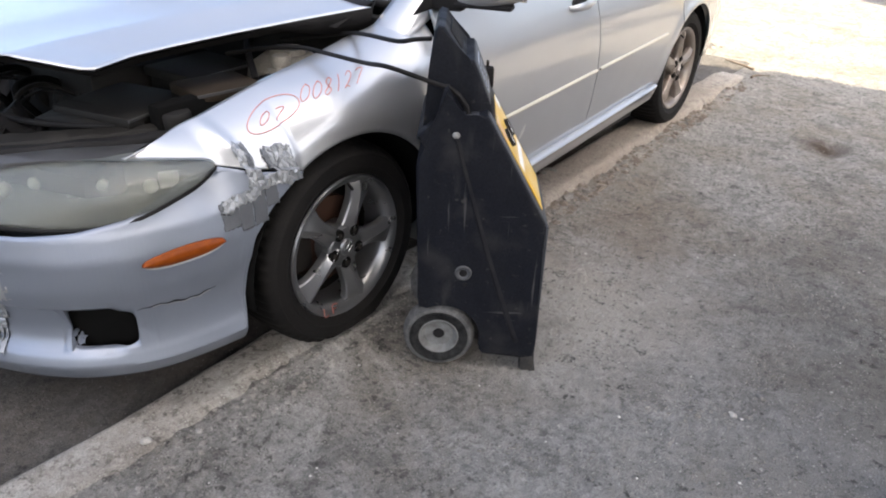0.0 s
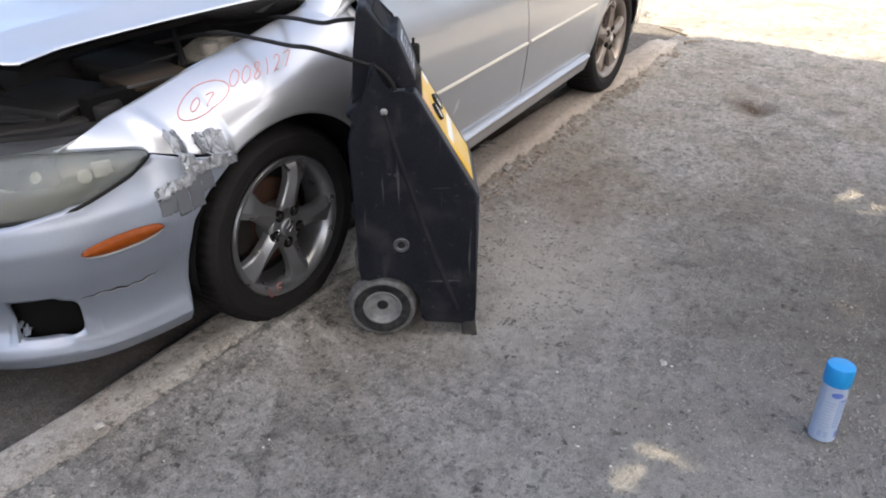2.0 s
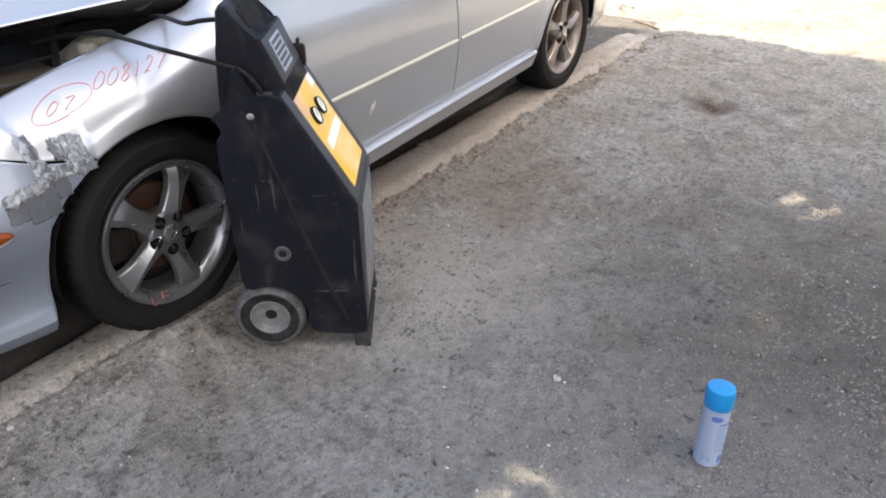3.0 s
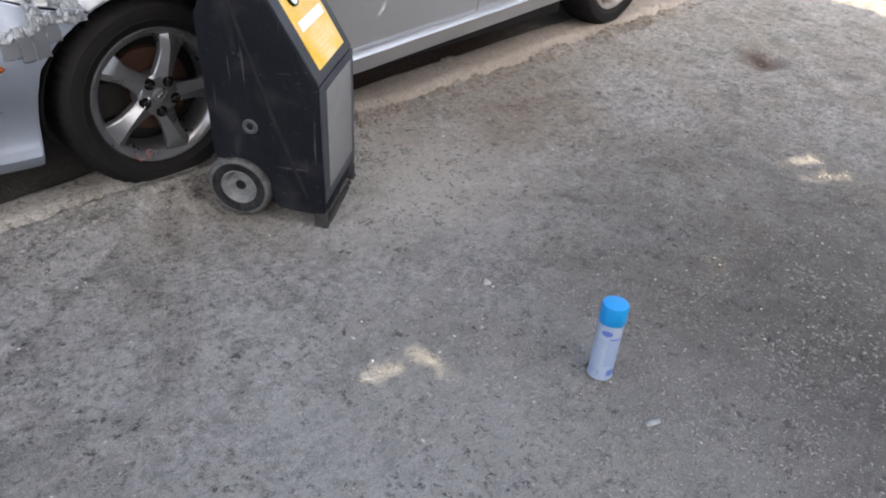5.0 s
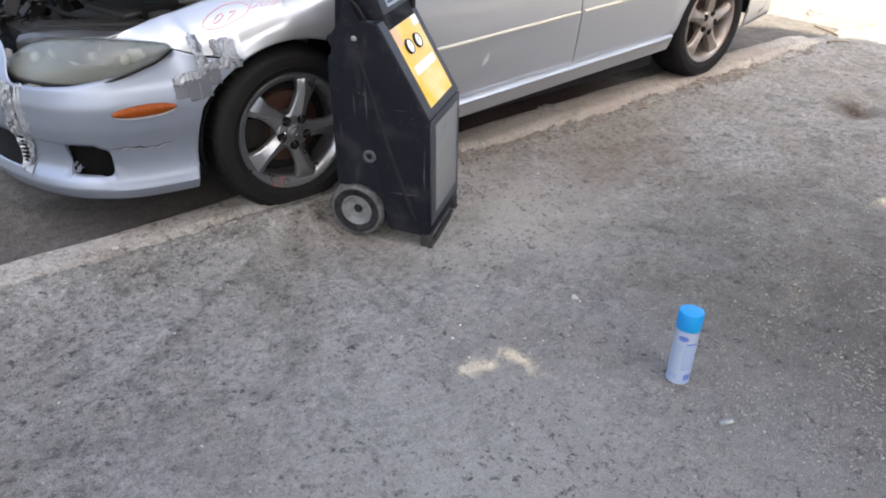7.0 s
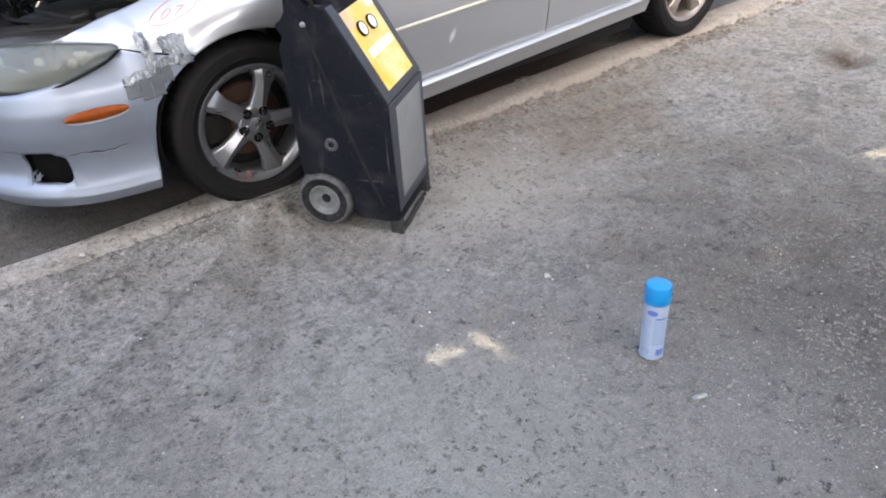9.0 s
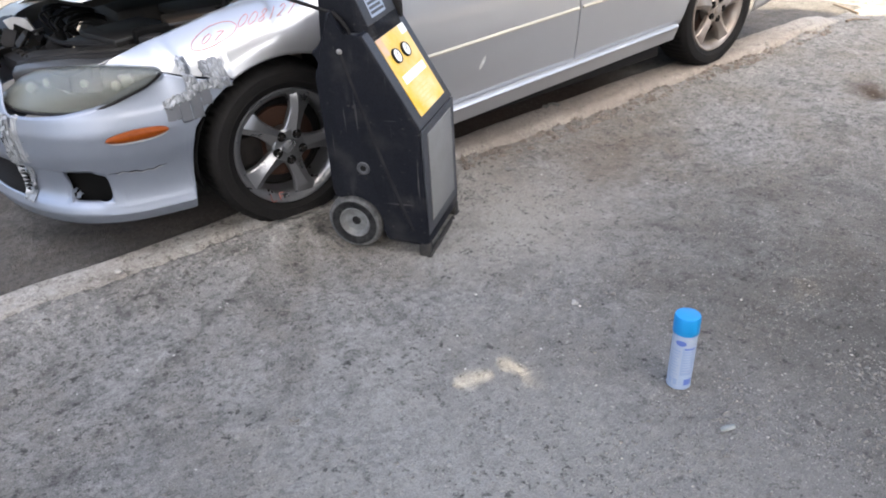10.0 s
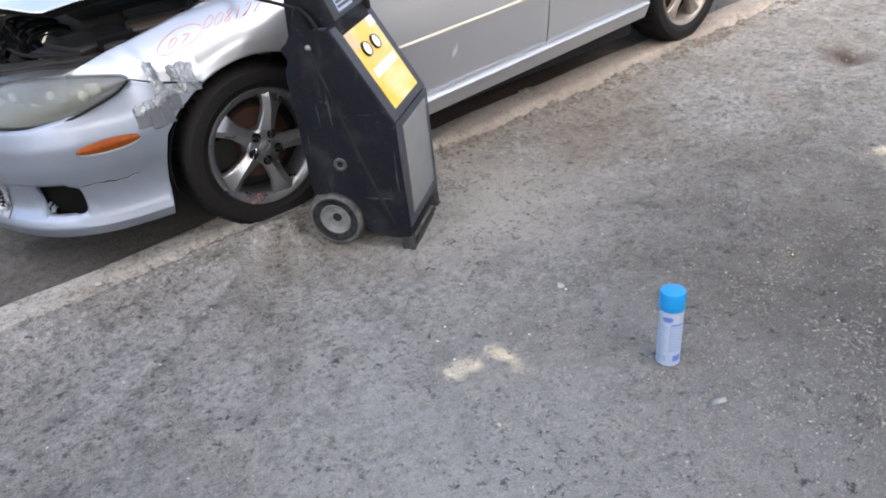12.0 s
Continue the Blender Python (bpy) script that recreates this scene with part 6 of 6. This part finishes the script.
# front grey plate and frame
cpart("front_face", box((0.358, 0.008, 0.075), (0.3665, WIDTH - 0.008, 0.480), 0.003), CARTGREY, None, "worn grey front edge")
fp = cpart("front_plate", box((0.3665, 0.050, 0.118), (0.370, WIDTH - 0.050, 0.455), 0.001), PLATE, None, "dusty pale grey steel front plate")
for k in range(5):
    for v in (0.056, WIDTH - 0.056):
        cpart("rivet", lathe([(0.0, 0.0025), (0.003, 0.002), (0.004, 0.0)], 8, m=pose(0.370, v, 0.14 + 0.072 * k, 0, 90, 0)), PLATE, fp)
# feet and lower rail
cpart("foot", box((0.322, 0.0, -0.015), (0.366, 0.040, 0.046), 0.008), FOOTDUST, None, "dusty foot")
cpart("foot", box((0.322, WIDTH - 0.040, -0.015), (0.366, WIDTH, 0.046), 0.008), FOOTDUST, None, "dusty foot")
cpart("foot_rail", box((0.352, 0.0, -0.017), (0.371, WIDTH, -0.004), 0.003), FOOTDUST, None, "dirty base rail")
# moulded rib, bolt, plug and hole on both cheeks
for v, s in ((0.0, -1), (WIDTH, 1)):
    bm = bmesh.new()
    rows = []
    for k in range(25):
        t = k / 24
        u, z = 0.098 + 0.205 * t - 0.012 * math.sin(math.pi * t), 0.758 - 0.67 * t
        w, h = 0.0030 + 0.002 * t, 0.0050 * (1 - 0.4 * t)
        rows.append([(u - w, v, z - 0.003), (u - w * 0.4, v + s * h, z), (u + w * 0.4, v + s * h * 0.9, z + 0.002), (u + w * 2.2, v, z + 0.004)])
    vs = sheet(bm, rows)
    cap(bm, vs[0])
    cap(bm, vs[-1])
    cpart("moulded_rib", bm, RIBDUST, body, "dusty rubbed ridge", sharp=1.2)
    f = pose(0.098, v, 0.764, 90 if s < 0 else -90)
    cpart("bolt", lathe([(0.0, 0.006), (0.006, 0.005), (0.010, 0.002), (0.011, -0.002)], 16, m=f), PLATE, body, "small dull steel bolt")
    f = pose(0.135, v, 0.327, 90 if s < 0 else -90)
    cpart("axle_plug", lathe([(0.0, 0.001), (0.011, 0.001), (0.014, 0.004), (0.021, 0.005), (0.024, 0.003), (0.025, -0.002)], 28, m=f), PLUGGREY, body, "round recessed plug")
    cpart("plug_core", lathe([(0.0, 0.0022), (0.011, 0.0020), (0.0125, 0.001)], 24, m=f), BLACK, body, "dark plug centre")
    cpart("screw_hole", lathe([(0.0, 0.0006), (0.006, 0.0004), (0.0062, -0.001)], 14, m=pose(0.141, v - s * 0.0 + s * 0.0006, 0.288, 90 if s < 0 else -90)), BLACK, body, "small dark hole")
# recess beside the tower, its paler grey painting light on the navy plastic
cpart("cable_recess", box((0.112, 0.004, 0.806), (0.160, 0.048, 0.820), 0.003), CARTGREY, body, "recess floor in a lit grey tone")
# wheels and axle
for v, s in ((0.010, -1), (WIDTH - 0.010, 1)):
    f = pose(0.070, v, 0.0955, 90 if s < 0 else -90)
    w = cpart("wheel", lathe([(0.0654, -0.050), (0.0959, -0.052), (0.1068, -0.044), (0.1095, -0.024), (0.1068, -0.004), (0.0981, 0.006), (0.0807, 0.008), (0.0763, 0.004)], 48, m=f, close=True), GREYRUBBER, None, "grey dusty hard rubber wheel")
    cpart("wheel_disc", lathe([(0.0894, 0.0082), (0.0872, 0.0098), (0.0785, 0.0096), (0.0676, 0.0060), (0.061, 0.004)], 40, m=f, ends=False), RINGDUST, w, "dusty black ring of the wheel")
    cpart("wheel_hub", lathe([(0.0621, 0.003), (0.0578, 0.005), (0.0534, 0.001), (0.0436, -0.014), (0.024, -0.016), (0.0174, -0.013), (0.0131, -0.013)], 40, m=f, ends=False), HUBGREY, w, "dished grey hub")
    cpart("axle_end", lathe([(0., -0.008), (0.0142, -0.009), (0.0185, -0.014)], 20, m=f), BLACK, w, "dark axle end")
cpart("axle", tube([(0.070, 0.03, 0.0955), (0.070, WIDTH - 0.03, 0.0955)], 0.010, 10), DARKMETAL)
# mains plug standing up beside the tower
mp = cpart("mains_plug", box((0.160, 0.315, 0.800), (0.200, 0.345, 0.872), 0.010), BLACK, None, "black mains plug")
for v in (0.322, 0.338):
    cpart("prong", box((0.176, v - 0.0015, 0.872), (0.184, v + 0.0015, 0.888), 0.0005), DARKMETAL, mp)

# ---- cables from the cart into the engine bay ----


def W(u, v, z):
    return CART_M @ Vector((u, v, 0.5 + (z - 0.5) * 0.915))


def cable(points, label):
    ob = part("jumper_cable", tube(spline(points, 10), 0.0062, 10), BLACK)
    tagged(ob, label, "cable", group="jumper cables")


cable([W(0.130, 0.030, 0.800), W(0.122, 0.026, 0.840), W(0.085, 0.030, 0.885), W(0.030, 0.03, 0.905), (-0.03, -0.19, 0.922), (0.02, -0.06, 0.900), (0.05, 0.10, 0.890), (0.05, 0.22, 0.888), (0.02, 0.34, 0.87), (-0.02, 0.46, 0.84)],
      "black jumper cable lying over the wing into the engine bay")
cable([W(0.022, 0.12, 1.003), W(-0.02, 0.10, 1.004), (0.085, -0.12, 0.955), (0.15, 0.04, 0.935), (0.215, 0.17, 0.910), (0.22, 0.28, 0.885), (0.16, 0.42, 0.86)],
      "black jumper cable running from the cart under the bonnet")

# ---- spray can ----
CAN = (0.358, -1.552, ground_z(0.358, -1.552))
can = thing("spray_can", CAN, "pale blue aerosol can with a bright blue cap on dirt", "spray can")
m = pose(CAN[0], CAN[1], CAN[2], -2, 3, 0)
cb = part("can_body", lathe([(0.0, 0.004), (0.028, 0.002), (0.0325, 0.001), (0.0335, 0.004), (0.0325, 0.008), (0.0325, 0.168), (0.0335, 0.171), (0.033, 0.175), (0.027, 0.182)], 48, m=m), PALEBLUE, can, "pale blue printed metal body")
part("cap", lathe([(0.0340, 0.176), (0.0350, 0.178), (0.0345, 0.222), (0.0325, 0.229), (0.029, 0.2305), (0.0, 0.231)], 48, m=m), BLUECAP, can, "bright blue plastic cap")


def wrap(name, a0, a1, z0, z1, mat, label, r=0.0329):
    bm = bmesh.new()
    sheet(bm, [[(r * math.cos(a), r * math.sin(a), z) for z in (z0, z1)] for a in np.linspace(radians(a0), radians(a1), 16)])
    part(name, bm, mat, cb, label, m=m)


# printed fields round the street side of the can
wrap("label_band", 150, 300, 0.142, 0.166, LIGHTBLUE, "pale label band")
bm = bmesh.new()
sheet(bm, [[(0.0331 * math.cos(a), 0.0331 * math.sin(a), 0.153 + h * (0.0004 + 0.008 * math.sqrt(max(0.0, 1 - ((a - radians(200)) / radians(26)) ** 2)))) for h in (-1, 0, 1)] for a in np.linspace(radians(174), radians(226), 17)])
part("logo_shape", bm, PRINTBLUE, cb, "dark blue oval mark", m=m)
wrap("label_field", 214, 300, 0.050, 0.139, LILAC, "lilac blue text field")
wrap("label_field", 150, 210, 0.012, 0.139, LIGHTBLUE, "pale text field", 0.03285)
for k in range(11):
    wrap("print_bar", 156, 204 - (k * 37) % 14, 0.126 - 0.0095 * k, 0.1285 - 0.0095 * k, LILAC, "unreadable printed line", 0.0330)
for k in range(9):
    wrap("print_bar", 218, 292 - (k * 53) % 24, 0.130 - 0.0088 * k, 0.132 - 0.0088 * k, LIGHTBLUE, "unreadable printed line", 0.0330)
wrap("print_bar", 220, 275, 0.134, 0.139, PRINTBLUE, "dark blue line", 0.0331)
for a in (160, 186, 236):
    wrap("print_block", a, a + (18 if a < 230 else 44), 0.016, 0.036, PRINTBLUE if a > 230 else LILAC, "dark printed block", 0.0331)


# ---- loose things on the ground ----
def pebble(name, x, y, s, mat, label, category="stone", squash=0.6, seed=0):
    bm = bmesh.new()
    bmesh.ops.create_icosphere(bm, subdivisions=3, radius=s)
    for v in bm.verts:
        k = 1 + 0.45 * noise.noise(v.co * (1.4 / s) + Vector((seed, 0, 0))) + 0.25 * noise.noise(v.co * (4.2 / s) + Vector((0, seed, 0)))
        v.co = Vector((v.co.x * k * 1.2, v.co.y * k * 0.85, v.co.z * k * squash))
    ob = part(name, bm, mat, m=pose(x, y, ground_z(x, y) + s * squash * 0.35, 0, 0, seed * 47))
    return tagged(ob, label, category)


pebble("stone", 0.415, -1.10, 0.012, STONE, "small pale stone lying on the dirt", seed=1)
pebble("stone", -0.147, -1.40, 0.0065, STONE, "tiny white pebble on the dirt", seed=2)
kx, ky = -0.716, 0.032
st = pebble("stone", kx, ky, 0.013, STONE, "pale chip of stone on the kerb edge", seed=3)
st.location.z = 0.022
pebble("clod", 1.40, -0.03, 0.026, CLOD, "dark lump of earth beside the kerb", "clod", 0.5, 4)
pebble("clod", 1.52, -0.06, 0.018, CLOD, "dark lump of earth beside the kerb", "clod", 0.5, 5)
for kx, ky, ks in ((1.56, 0.150, 0.030), (1.635, 0.118, 0.022), (1.50, 0.165, 0.018)):
    pebble("clod", kx, ky, ks, CLOD, "flat dark debris lying on the kerb under the sill", "clod", 0.35, int(kx * 100)).location.z = 0.036
pebble("clod", 1.02, -0.17, 0.016, CLOD, "dark lump of earth on the dirt", "clod", 0.4, 6)
pebble("clod", 0.93, -0.20, 0.020, CLOD, "flat dark lump of earth on the dirt", "clod", 0.3, 7)
pebble("clod", 4.95, 0.50, 0.06, CLOD, "brown lump of earth in the sun", "clod", 0.4, 8)
pebble("clod", 0.55, -1.14, 0.013, CLOD, "small dark clod lying on the dirt", "clod", 0.6, 9)
pebble("clod", -0.55, -0.98, 0.012, CLOD, "small dark clod lying on the dirt", "clod", 0.6, 10)
# small whitish shard, taken for clear plastic
bm = bmesh.new()
sheet(bm, [[(-0.020, -0.004, 0.002), (-0.018, 0.006, 0.006)], [(0.0, -0.008, 0.006), (0.002, 0.009, 0.009)], [(0.022, -0.003, 0.004), (0.020, 0.005, 0.012)]])
lf = part("pale_shard", bm, PALESHARD, m=pose(0.304, -1.747, ground_z(0.304, -1.747) + 0.002, 0, 0, -28), solid=0.0012)
tagged(lf, "small pale grey plastic shard lying on the dirt", "leaf")
for x, y, a, l in ((4.16, -0.10, -35, 0.16), (4.45, 0.14, 60, 0.30), (11.4, 0.05, 70, 0.5)):
    z = ground_z(x, y) + 0.012
    d = Vector((math.cos(radians(a)), math.sin(radians(a)), 0)) * l / 2
    p = Vector((x, y, z))
    ob = part("stick", tube(spline([p - d, p - d * 0.2 + Vector((0.01, 0.02, 0.004)), p + d], 5), 0.010 if l < 0.4 else 0.02, 7, taper=0.004), BARK)
    tagged(ob, "brown dead stick lying on the ground", "stick")

# yellow dry grass far along the verge
rng = np.random.default_rng(5)
verts, faces = [], []
for _ in range(5000):
    x, y = rng.uniform(12.8, 17.0), rng.uniform(-4.5, 0.6)
    if n3(x, y, 0.7, 2) < -0.25:
        continue
    a, h = rng.uniform(0, 6.28), rng.uniform(0.06, 0.20)
    k = len(verts)
    c, s = math.cos(a) * 0.012, math.sin(a) * 0.012
    lx, ly = rng.normal(0, 0.05, 2)
    verts += [(x - c, y - s, 0), (x + c, y + s, 0), (x + lx, y + ly, h)]
    faces.append((k, k + 1, k + 2))
me = bpy.data.meshes.new("dry_grass")
me.from_pydata(verts, [], faces)
me.materials.append(STRAW)
tagged(new("dry_grass", me), "dry yellow grass along the far verge", "grass", kind="stuff")

scatter("dark_chunks", 2600, 0.002, 0.0100, CLOD, "dark chunks of earth and asphalt on the dirt", 0.5, 52, (-1.5, 4.2, -2.45, -0.04), True)
scatter("white_chips", 420, 0.002, 0.0058, CHIP, "white stone chips scattered on the dirt", 0.6, 58, (-1.4, 3.4, -2.40, -0.06))
scatter("kerb_lumps", 750, 0.006, 0.030, BROWNCLOD, "brown crumbling earth along the kerb", 0.5, 63, (0.75, 3.9, -0.11, 0.01))
scatter("gravel", 2800, 0.0015, 0.0068, STONE, "fine pale gravel lying loose on the dirt", 0.55, 4, (-1.5, 3.6, -2.35, -0.02))
scatter("loose_clods", 60000, 0.0015, 0.0085, CLOD, "dark crumbs of earth and gravel", 0.50, 9, (-1.5, 4.2, -2.35, -0.02), True)
scatter("clod_drift", 30000, 0.002, 0.011, CLOD, "drift of dark clods and crumbs", 0.50, 23, (0.30, 3.6, -2.40, -0.85), True)
scatter("kerb_dirt", 6000, 0.002, 0.012, CLOD, "dark earth crumbs along the kerb", 0.50, 17, (0.45, 2.6, -0.34, -0.02), True)
scatter("kerb_crumbs", 1600, 0.003, 0.014, CONCRETE, "crumbs of broken concrete along the kerb", 0.5, 12, (-1.5, 4.0, -0.10, 0.02))
scatter("kerb_gravel", 900, 0.002, 0.008, CLOD, "dark grit lying on the kerb", 0.5, 31, (-1.5, 3.8, 0.045, 0.165), level=lambda x, y: KERB_TOP)
scatter("pale_grit", 1300, 0.0015, 0.0065, CONCRETE, "pale grit along the outer kerb edge", 0.55, 37, (-1.5, 0.4, -0.13, 0.16), level=lambda x, y: KERB_TOP if y > 0.05 else ground_z(x, y) + 0.004)
scatter("fine_grit", 26000, 0.0012, 0.0042, CONCRETE, "fine grey grit trodden into the dirt", 0.5, 41, (-1.4, 2.4, -2.40, -0.04), True)
scatter("pale_grains", 7000, 0.0015, 0.0045, STONE, "pale grains of gravel on the dirt", 0.5, 47, (-1.3, 0.6, -2.35, -0.9))
scatter("asphalt_crumbs", 260, 0.005, 0.017, ASPHALT, "dark broken asphalt crumbs on the dirt", 0.5, 71, (0.90, 1.45, -1.75, -1.25), True)
